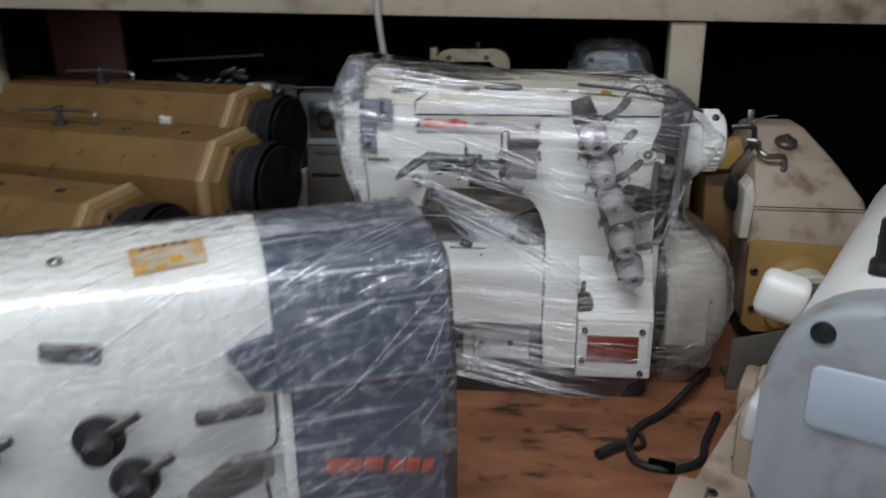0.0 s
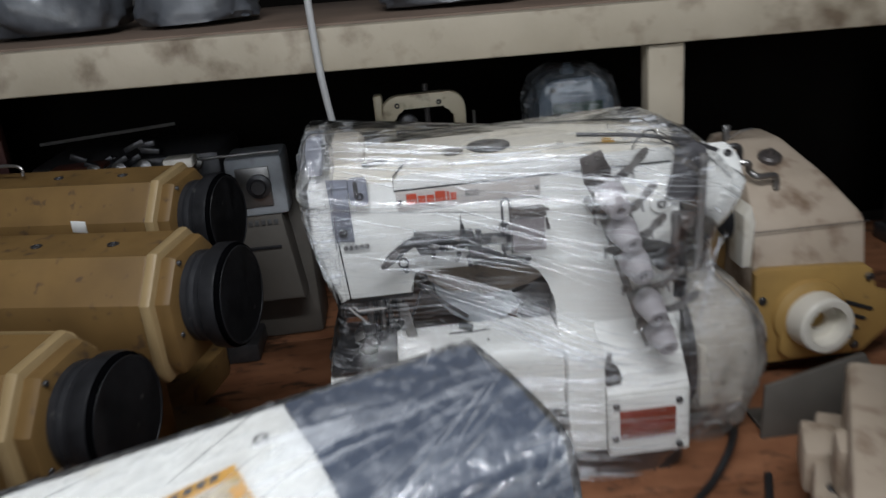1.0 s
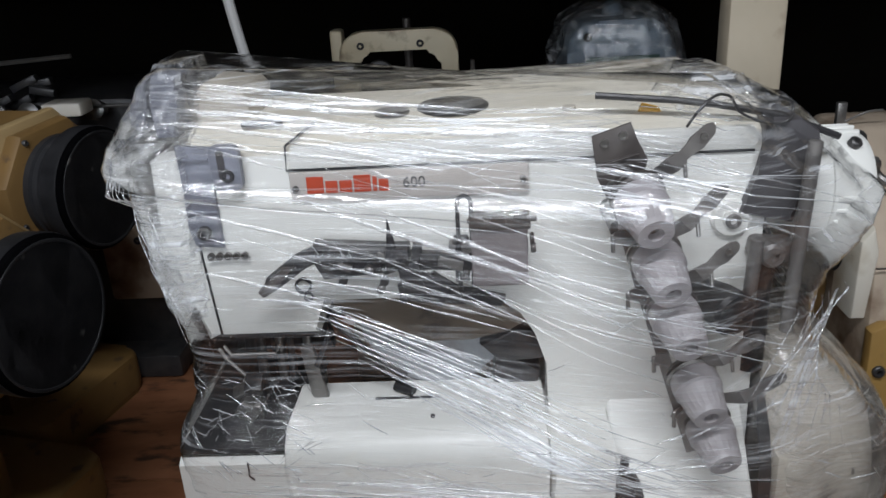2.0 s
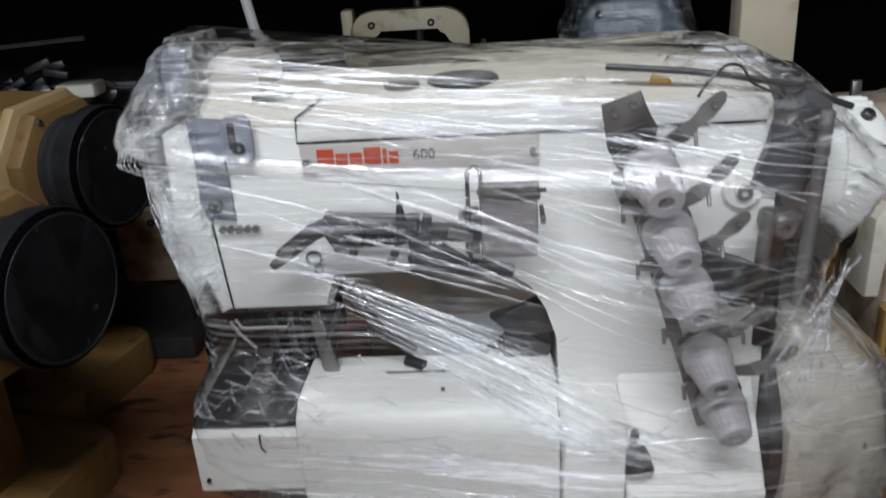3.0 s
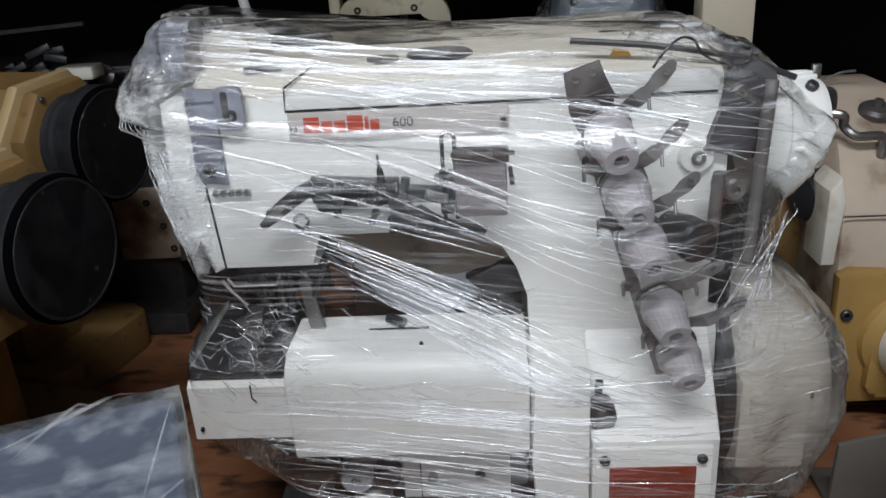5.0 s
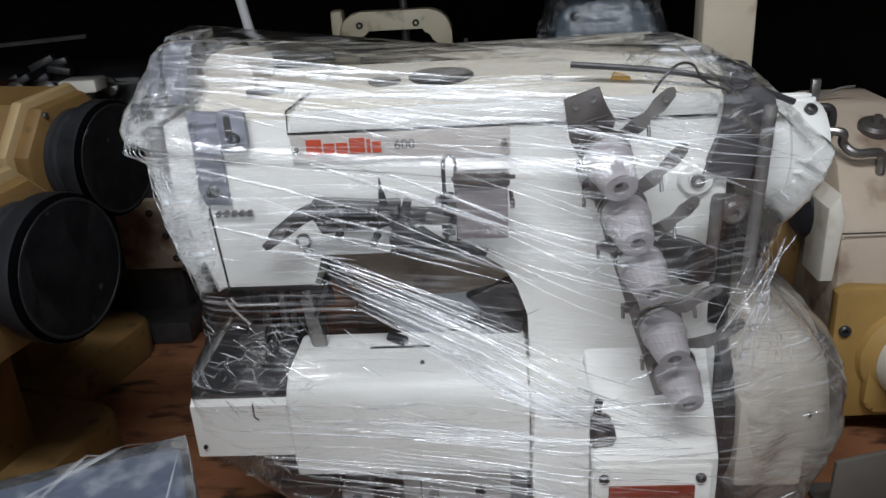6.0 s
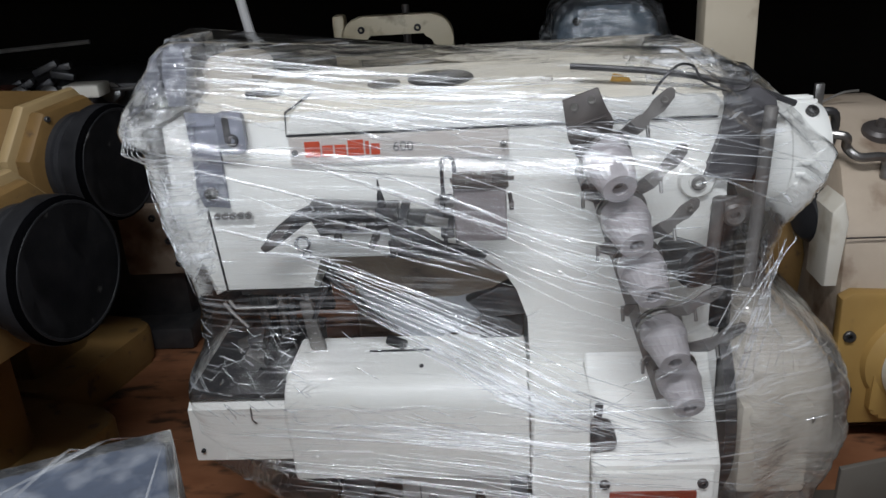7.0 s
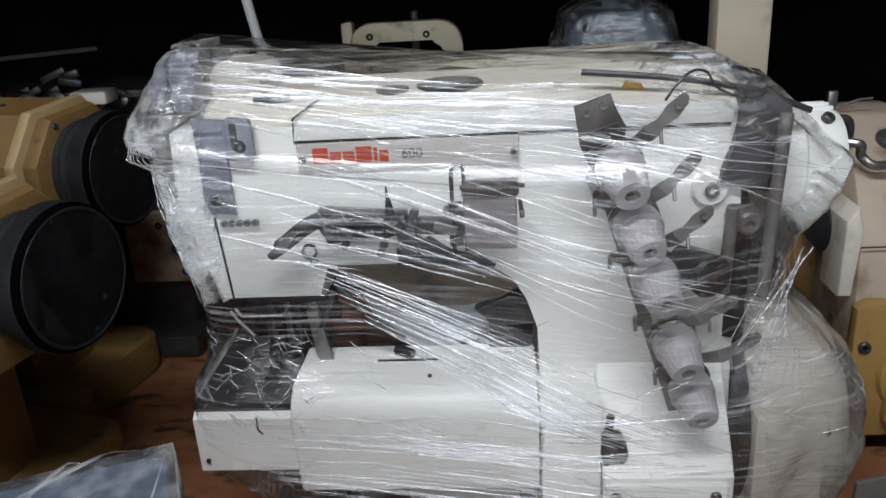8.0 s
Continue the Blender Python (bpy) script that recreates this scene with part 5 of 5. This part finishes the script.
# ---------- row of beige lockstitch heads ----------
def lockstitch(at, turn, label):
    m = pose(at[0], at[1], TABLE, 0, 0, turn)
    t = thing("sewing_machine", m, label, "sewing machine", "row of beige machine heads")
    c = at[2] - TABLE
    octo = [(-0.058, c - 0.066), (-0.066, c - 0.05), (-0.066, c + 0.018), (-0.034, c + 0.058), (0.03, c + 0.062), (0.062, c + 0.03), (0.066, c - 0.066)]
    part("arm", prism(B(), octo, -0.72, -0.075, "x", 0.003), BEIGE, t)
    part("end_flange", prism(B(), [(y * 1.06, c + (z - c) * 1.05) for y, z in octo], -0.075, -0.062, "x", 0.004), PALE_BEIGE, t, "stepped pale beige end flange")
    part("end_flange", prism(B(), [(y * 0.94, c + (z - c) * 0.94) for y, z in octo], -0.064, -0.045, "x", 0.006), BEIGE, t)
    part("column", box(B(), (-0.2, 0.015, c * 0.45), (0.11, 0.09, c * 0.9 - 0.04), 0.012), BEIGE, t)
    part("bed", prism(B(), rounded(-0.74, -0.05, -0.1, 0.125, 0.025, 5), 0.0, 0.045, "z", 0.006), BEIGE, t)
    part("side_panel", prism(B(), rounded(-0.36, c - 0.035, -0.15, c - 0.008, 0.012), -0.0685, -0.064, "y", 0.001), PALE_BEIGE, t, "pale oval side panel")
    for x, y, z in ((-0.13, -0.004, c + 0.06), (-0.22, -0.004, c + 0.06), (-0.33, -0.01, c + 0.0595)):
        part("oil_hole", lathe(B(), (x, y, z), (0, 0.05, 1), [(0, 0.006), (0.0018, 0.006), (0.0018, 0.0042), (0.0006, 0.004)], 14), DARK_STEEL, t)
    guide = part("thread_post", lathe(B(), (-0.33, -0.005, c + 0.06), (0, 0, 1), [(0, 0.009), (0.005, 0.009), (0.007, 0.004), (0.019, 0.004), (0.02, 0.0065), (0.024, 0.006)], 16), DARK_STEEL, t, "dark thread post on the arm")
    part("rod", tube(B(), curve([(-0.39, -0.012, c + 0.078), (-0.33, -0.006, c + 0.08), (-0.275, -0.004, c + 0.079), (-0.27, -0.004, c + 0.066)], 5), 0.0022, 8), STEEL, guide, "bent steel rod")
    for y, z in ((-0.052, c - 0.02), (-0.03, c + 0.048)):
        part("screw", screw(B(), (-0.0455, y, z), (1, 0, 0), 0.0028), DARK_STEEL, t)
    part("collar", lathe(B(), (-0.046, 0, c), (1, 0, 0), [(0, 0.045), (0.002, 0.0475), (0.008, 0.048), (0.0095, 0.0455), (0.0115, 0.0455), (0.0125, 0.0475), (0.016, 0.047), (0.019, 0.041), (0.024, 0.036)], 40), BLACK, t, "black grooved collar")
    wheel = part("handwheel", lathe(B(), (-0.024, 0, c), (1, 0, 0), [(0, 0.036), (0.003, 0.05), (0.005, 0.0535), (0.02, 0.0545), (0.0235, 0.0535), (0.0248, 0.0515), (0.0245, 0.0485), (0.02, 0.047), (0.012, 0.0455), (0.009, 0.041), (0.0085, 0.03), (0.011, 0.0285), (0.0105, 0.016), (0.017, 0.015), (0.018, 0.006)], 56), RUBBER, t, "worn black handwheel")
    part("rim", lathe(B(), (-0.021, 0, c), (1, 0, 0), [(0, 0.0535), (0.001, 0.0549), (0.014, 0.0555), (0.0165, 0.0548), (0.0165, 0.054)], 56), RIM_GREY, wheel, "scuffed grey rim")
    part("lip", lathe(B(), (0.0006, 0, c), (1, 0, 0), [(0, 0.0515), (0.0006, 0.0512), (0.0008, 0.0502), (0.0006, 0.0492), (0, 0.049)], 56), RIM_GREY, wheel, "worn grey lip")
    return t


lockstitch((-0.277, 0.05, 0.242), -14, "beige lockstitch sewing machine head with black handwheel")
lockstitch((-0.321, 0.25, 0.268), -14, "beige lockstitch sewing machine head with black handwheel")
lockstitch((-0.35, -0.12, 0.212), -14, "beige lockstitch sewing machine head beside the wrapped machine")
tagged(part("paper_tag", box(B(), (-0.47, 0.165, 0.3), (0.016, 0.0012, 0.016), 0.0003, (20, 10, 0)), WHITE), "small white paper tag between beige machine heads", "tag")

# ---------- cream machine with ochre motor flange ----------
Y = pose(0.4, 0.26, TABLE)
ym = thing("sewing_machine", Y, "dusty cream sewing machine with ochre end flange", "sewing machine")


def yp(name, bm, mat, parent=None, label=""):
    return part(name, bm, mat, parent or ym, label, Y)


bm = B()
lo = [(0.33, 0.19, 0.14), (0.478, 0.19, 0.13), (0.49, 0.42, 0.13), (0.33, 0.42, 0.14)]
mid = [(0.333, 0.20, 0.19), (0.487, 0.215, 0.185), (0.487, 0.42, 0.185), (0.333, 0.42, 0.19)]
up = [(0.34, 0.245, 0.238), (0.455, 0.262, 0.232), (0.455, 0.41, 0.24), (0.342, 0.41, 0.24)]
top = [(0.35, 0.33, 0.272), (0.43, 0.34, 0.268), (0.425, 0.4, 0.27), (0.352, 0.4, 0.27)]
base = [(0.33, 0.19, 0.02), (0.47, 0.19, 0.01), (0.48, 0.42, 0.01), (0.33, 0.42, 0.02)]
rows = [[bm.verts.new(p) for p in r] for r in (base, lo, mid, up, top)]
for a, b in zip(rows, rows[1:]):
    for k in range(4):
        bm.faces.new((a[k], a[(k + 1) % 4], b[(k + 1) % 4], b[k]))
bm.faces.new(rows[0][::-1])
bm.faces.new(rows[-1])
bevelled(bm, list(bm.edges), 0.006, 2)
yp("body", bm, DUSTY)
yp("joint", tube(B(), [(0.3315, 0.194, 0.187), (0.488, 0.208, 0.181)], 0.0008, 6), BRACKET)
bm = B()
prism(bm, [(0.33, 0.02), (0.328, 0.136), (0.338, 0.142), (0.47, 0.134), (0.482, 0.125), (0.484, 0.095), (0.53, 0.085), (0.53, 0.062), (0.475, 0.01), (0.345, 0.008)], 0.178, 0.192, "y", 0.003)
flange = yp("end_flange", bm, OCHRE, ym, "ochre end flange")
bm = B()
lathe(bm, (0.4, 0.18, 0.074), (0, -1, 0), [(0, 0.05), (0.008, 0.047), (0.012, 0.04), (0.014, 0.036)], 36)
prism(bm, rounded(0.36, 0.02, 0.44, 0.075, 0.01), 0.168, 0.18, "y", 0.005)
yp("boss", bm, OCHRE, flange)
yp("ring", lathe(B(), (0.402, 0.17, 0.072), (0.1, -1, 0.05), [(0, 0.037), (0.002, 0.0385), (0.03, 0.0365), (0.033, 0.034), (0.033, 0.026), (0.012, 0.024), (0.012, 0.012), (0.002, 0.011)], 40), CREAM, flange, "pale cream ring")
for k in range(4):
    yp("vent_slot", box(B(), (0.466 - 0.006 * k, 0.1775, 0.078 - 0.0135 * k), (0.04 - 0.005 * k, 0.003, 0.005), 0.001, (0, 22, 0)), BLACK, flange, "dark vent slot")
for x, z in ((0.334, 0.1), (0.337, 0.045), (0.472, 0.117), (0.46, 0.022)):
    yp("screw", screw(B(), (x + 0.004, 0.177, z), (0, -1, 0), 0.0055), DARK_STEEL, flange)
yp("fill_plug", lathe(B(), (0.392, 0.292, 0.2515), (0, -0.35, 1), [(0, 0.0155), (0.006, 0.0155), (0.009, 0.012), (0.010, 0.005), (0.016, 0.004)], 24), BRACKET, ym, "dark brown filler plug")
yp("pipe", tube(B(), curve([(0.325, 0.24, 0.268), (0.338, 0.235, 0.266), (0.342, 0.24, 0.255), (0.352, 0.235, 0.247), (0.372, 0.238, 0.246), (0.378, 0.24, 0.24), (0.378, 0.24, 0.226)]), 0.0042, 10), STEEL, ym, "bent steel oil pipe")
yp("pipe", tube(B(), curve([(0.31, 0.27, 0.28), (0.335, 0.265, 0.282), (0.342, 0.27, 0.27), (0.342, 0.275, 0.25)]), 0.0042, 10), DARK_STEEL)
yp("lever", tube(B(), curve([(0.352, 0.34, 0.272), (0.362, 0.335, 0.279), (0.375, 0.335, 0.284), (0.388, 0.335, 0.285)], 5), 0.0013, 6), STEEL, ym, "thin bent wire")
yp("stop_pin", box(B(), (0.352, 0.34, 0.281), (0.009, 0.006, 0.024), 0.001), STEEL, ym, "small pale stop pin")
yp("bracket", prism(B(), [(0.272, 0.225), (0.285, 0.262), (0.318, 0.27), (0.325, 0.25), (0.305, 0.225)], 0.24, 0.27, "y", 0.006), OCHRE, ym, "ochre bracket")
yp("arm_side", prism(B(), [(0.29, 0.0), (0.28, 0.21), (0.318, 0.215), (0.328, 0.14), (0.326, 0.0)], 0.27, 0.4, "y", 0.006), BEIGE, ym, "brown beige side casting")
yp("edge_strip", prism(B(), [(0.318, 0.14), (0.318, 0.21), (0.328, 0.222), (0.334, 0.2), (0.33, 0.14)], 0.196, 0.24, "y", 0.003), CREAM)
yp("cap", lathe(B(), (0.335, 0.25, 0.19), (-1, -0.3, 0), [(0, 0.024), (0.02, 0.024), (0.024, 0.02), (0.026, 0.006)], 24), BLACK, ym, "black side cap")
yp("foot", box(B(), (0.41, 0.31, 0.003), (0.15, 0.2, 0.036), 0.004), BLACK, ym)

# grey sheet-metal pan under it
PN = pose(0.36, 0.1, TABLE, 0, 0, 0)
pan = thing("metal_pan", PN, "grey painted sheet-metal pan lying on the table", "pan")
bm = B()
prism(bm, [(0.284, -0.0145), (0.286, 0.055), (0.4, 0.083), (0.42, 0.05), (0.4, -0.0145)], 0.05, 0.055, "y", 0.001)
part("front_wall", bm, PAN, pan, "", PN)
bm = B()
box(bm, (0.345, 0.08, -0.0115), (0.11, 0.055, 0.005), 0.001)
part("bottom", bm, PAN, pan, "", PN)

# ---------- behind: framed handle, blue-grey wrapped head, dark machines ----------
HN = pose(-0.06, 0.36, TABLE)
hm = thing("sewing_machine", HN, "cream overlock machine with an arched frame behind", "sewing machine")


def arch(x0, z0, x1, z1, r, wdt):
    o, i = [], []
    for k in range(7):
        a = radians(180 - 15 * k)
        o.append((x0 + r + r * math.cos(a), z1 - r + r * math.sin(a)))
        i.append((x0 + wdt + r * 0.6 + r * 0.6 * math.cos(a), z1 - wdt * 1.15 - r * 0.6 + r * 0.6 * math.sin(a)))
    for k in range(7):
        a = radians(90 - 15 * k)
        o.append((x1 - r + r * math.cos(a), z1 - r + r * math.sin(a)))
        i.append((x1 - wdt - r * 0.6 + r * 0.6 * math.cos(a), z1 - wdt * 1.15 - r * 0.6 + r * 0.6 * math.sin(a)))
    return [(x0, z0)] + o + [(x1, z0), (x1 - wdt, z0)] + i[::-1] + [(x0 + wdt, z0)]


part("arch", prism(B(), arch(-0.117, 0.25, -0.005, 0.379, 0.022, 0.016), 0.345, 0.362, "y", 0.003), IVORY, hm, "arched cream frame", HN)
for x in (-0.096, -0.04):
    part("screw_hole", screw(B(), (x, 0.3445, 0.3665), (0, -1, 0), 0.0035), BLACK, hm, "", HN)
part("post", box(B(), (-0.121, 0.37, 0.33), (0.012, 0.02, 0.1), 0.003), IVORY, hm, "", HN)
part("body", box(B(), (-0.06, 0.42, 0.12), (0.15, 0.12, 0.27), 0.012), DUSTY, hm, "", HN)
part("wheel", lathe(B(), (-0.083, 0.375, 0.335), (0, -1, 0), [(0, 0.014), (0.008, 0.014), (0.01, 0.01)], 20), DARK_STEEL, hm, "", HN)
part("rod", cyl(B(), (-0.055, 0.39, 0.25), (-0.055, 0.39, 0.385), 0.004, seg=12), BRACKET, hm, "", HN)
part("rod", cyl(B(), (0.008, 0.37, 0.25), (0.008, 0.37, 0.345), 0.002, seg=8), STEEL, hm, "", HN)

BG = pose(0.148, 0.4, TABLE)
bgm = thing("sewing_machine", BG, "blue-grey machine head wrapped in cloudy film", "sewing machine")
part("head", prism(B(), rounded(0.098, 0.19, 0.2, 0.376, 0.03, 6), 0.36, 0.46, "y", 0.012, 3), BLUEGREY, bgm, "", BG)
part("label_plate", box(B(), (0.15, 0.3585, 0.333), (0.07, 0.003, 0.02), 0.001), GREEN, bgm, "dark green label", BG)
part("screw", screw(B(), (0.117, 0.3585, 0.362), (0, -1, 0), 0.004), BLACK, bgm, "", BG)
part("bed", box(B(), (0.148, 0.41, 0.08), (0.13, 0.16, 0.2), 0.01), BLUEGREY, bgm, "", BG)
part("knob", lathe(B(), (0.148, 0.41, 0.37), (0, 0, 1), [(0, 0.012), (0.012, 0.01), (0.02, 0.006)], 16), BLUEGREY, bgm, "", BG)
wrap("plastic_wrap", [(-0.01, 0.078, 0.22, 0.325, 0.495), (0.2, 0.076, 0.222, 0.335, 0.49), (0.34, 0.085, 0.216, 0.345, 0.48), (0.375, 0.094, 0.206, 0.352, 0.47), (0.39, 0.12, 0.18, 0.37, 0.45)], 3.5, FILM_DULL, "cloudy creased film round the blue-grey machine head", n=130, steps=90, seed=5, crumple=0.0016)

JK = pose(-0.33, 0.45, TABLE)
jm = thing("sewing_machine", JK, "grey cream flat machine head in the dark behind", "sewing machine")
part("face", box(B(), (-0.315, 0.47, 0.255), (0.085, 0.08, 0.09), 0.006), GREY, jm, "", JK)
part("window", box(B(), (-0.318, 0.4285, 0.255), (0.05, 0.004, 0.06), 0.002), STEEL, jm, "", JK)
part("shaft", lathe(B(), (-0.31, 0.427, 0.257), (0, -1, 0), [(0, 0.018), (0.006, 0.018), (0.008, 0.012), (0.014, 0.01), (0.014, 0.004)], 20), DARK_STEEL, jm, "", JK)
lowr = part("front", prism(B(), [(-0.35, 0.21), (-0.285, 0.21), (-0.27, 0.07), (-0.36, 0.07)], 0.43, 0.5, "y", 0.006), PAN, jm, "dusty grey front", JK)
for k in range(5):
    part("logo_bar", box(B(), (-0.333 + 0.0095 * k, 0.4285, 0.2), (0.006, 0.002, 0.008), 0.0005), PRINT, lowr, "", JK)
part("slot", box(B(), (-0.318, 0.4285, 0.16), (0.05, 0.003, 0.005), 0.001), BLACK, lowr, "", JK)
part("body", box(B(), (-0.315, 0.53, 0.11), (0.12, 0.1, 0.25), 0.01), PAN, jm, "", JK)
part("bed", prism(B(), rounded(-0.43, 0.075, -0.355, 0.166, 0.006, 4), 0.43, 0.5, "y", 0.004), DUSTY, jm, "dusty cream bed end", JK)
for x, z in ((-0.37, 0.12), (-0.385, 0.15), (-0.362, 0.09)):
    part("screw", screw(B(), (x, 0.4295, z), (0, -1, 0), 0.0045), DARK_STEEL, jm, "", JK)
part("guide_rail", cyl(B(), (-0.42, 0.4, 0.312), (-0.27, 0.4, 0.312), 0.002, seg=8), STEEL, jm, "", JK)

OV = pose(-0.5, 0.5, TABLE)
ov = thing("sewing_machine", OV, "oily overlock machine with rusty red parts in the dark", "sewing machine")
part("body", box(B(), (-0.5, 0.52, 0.15), (0.28, 0.16, 0.33), 0.015), DARK_STEEL, ov, "", OV)
part("red_part", box(B(), (-0.56, 0.43, 0.3), (0.08, 0.05, 0.03), 0.006), RUST, ov, "rusty red casting", OV)
for k in range(5):
    tn = part("tension_post", lathe(B(), (-0.53 + 0.035 * k, 0.42, 0.305), (0, -1, 0.2), [(0, 0.008), (0.012, 0.008), (0.013, 0.011), (0.018, 0.011), (0.02, 0.006), (0.02, 0.003)], 16), STEEL, ov, "", OV)
part("thread_bar", tube(B(), [(-0.6, 0.42, 0.352), (-0.41, 0.42, 0.362)], 0.0025, 6), STEEL, ov, "", OV)
rr = random.Random(8)
for k in range(9):
    part("bracket", box(B(), (-0.58 + 0.2 * rr.random(), 0.42 + 0.04 * rr.random(), 0.305 + 0.03 * rr.random()), (0.02 + 0.02 * rr.random(), 0.01, 0.008), 0.001, (0, rr.uniform(-30, 30), 0)), DARK_STEEL, ov, "", OV)
part("clip", box(B(), (-0.4, 0.37, 0.318), (0.04, 0.03, 0.014), 0.003), CREAM, ov, "pale clip", OV)
part("base", box(B(), (-0.5, 0.5, 0.0), (0.3, 0.2, 0.03), 0.005), DARK_STEEL, ov, "", OV)

copy_thing(ov, pose(0.9, 0.52, TABLE))

# hanging cord, cable, things at the far left and on the upper shelf
tagged(part("cord", tube(B(), curve([(-0.182, 0.215, 0.62), (-0.18, 0.22, 0.45), (-0.17, 0.25, 0.3), (-0.16, 0.27, -0.013)], 12), 0.0042, 10), PIPE), "thin grey-white cord hanging over the beam", "cord")
bm = B()
tube(bm, curve([(0.27, 0.09, -0.008), (0.235, 0.02, 0.004), (0.2, -0.02, -0.008), (0.165, -0.055, -0.01), (0.148, -0.095, -0.01), (0.155, -0.128, -0.01), (0.19, -0.137, -0.01), (0.222, -0.118, -0.01), (0.235, -0.08, -0.01), (0.26, -0.02, -0.01)], 10), 0.0045, 8)
cable = tagged(part("power_cable", bm, WIRE), "black power cable coiled on the table", "cable")
part("sleeve", cyl(B(), (0.165, -0.13, -0.0085), (0.192, -0.1375, -0.0085), 0.0062, seg=12), RUBBER, cable)
tagged(part("cable_end", tube(B(), [(0.112, -0.119, -0.0085), (0.126, -0.107, -0.0085), (0.14, -0.098, -0.0075)], 0.006, 10), WIRE), "black plug end of a cut cable", "cable")
tagged(part("cable_scrap", tube(B(), curve([(0.15, -0.06, -0.011), (0.163, -0.07, -0.011), (0.165, -0.09, -0.011), (0.155, -0.1, -0.011)]), 0.003, 8), WIRE), "short black wire loop on the table", "cable")
bm = B()
prism(bm, [(-0.86, TABLE), (-0.86, 0.45), (-0.72, 0.45), (-0.72, TABLE)], 0.56, 0.58, "y", 0.002)
tagged(part("leaning_board", bm, REDDISH), "dark red-brown board standing in the shelf", "board")


def bundle(name, c, s, seed, label, mat):
    """A lumpy soft bundle in film."""
    bm = B()
    bmesh.ops.create_icosphere(bm, subdivisions=4, radius=1)
    for v in bm.verts:
        p = v.co.copy()
        k = 1 + 0.22 * noise.noise(p * 1.7 + Vector((seed, 0, 0))) + 0.09 * noise.noise(p * 5 + Vector((seed, 3, 0)))
        q = Vector([math.copysign(abs(a) ** 0.6, a) for a in p]) * k
        v.co = Vector(c) + Vector((q.x * s[0], q.y * s[1], max(q.z, -0.75) * s[2]))
    return tagged(part(name, bm, mat, None, "", None, 60), label, "parcel")


WRAPPED = material("grey_wrapped_goods", (0.04, 0.043, 0.05), 0.35, second=(0.085, 0.09, 0.1), scale=22, amount=0.25, bump=0.8, bump_scale=60, stain=(0.015, 0.015, 0.018), stain_scale=12, coat=0.15)
BAG = material("pale_plastic_bag", (0.25, 0.27, 0.3), 0.3, second=(0.36, 0.38, 0.41), scale=22, bump=0.8, bump_scale=60, stain=(0.04, 0.04, 0.05), stain_scale=14)
for k, (x, y, sx, sy, sz) in enumerate(((-0.52, 0.42, 0.09, 0.08, 0.05), (-0.35, 0.44, 0.08, 0.08, 0.045), (-0.72, 0.42, 0.07, 0.07, 0.06), (0.0, 0.42, 0.1, 0.08, 0.04), (0.28, 0.42, 0.12, 0.08, 0.05))):
    bundle("parcel", (x, y, 0.484 + 0.75 * sz - x * math.tan(radians(tilt)) + 0.006), (sx, sy, sz), k * 3.1, "dark grey goods wrapped in plastic on the upper shelf", WRAPPED)
bundle("hanging_bag", (-0.69, 0.5, 0.105), (0.05, 0.03, 0.158), 20, "pale grey plastic bag standing in the shelf", BAG)
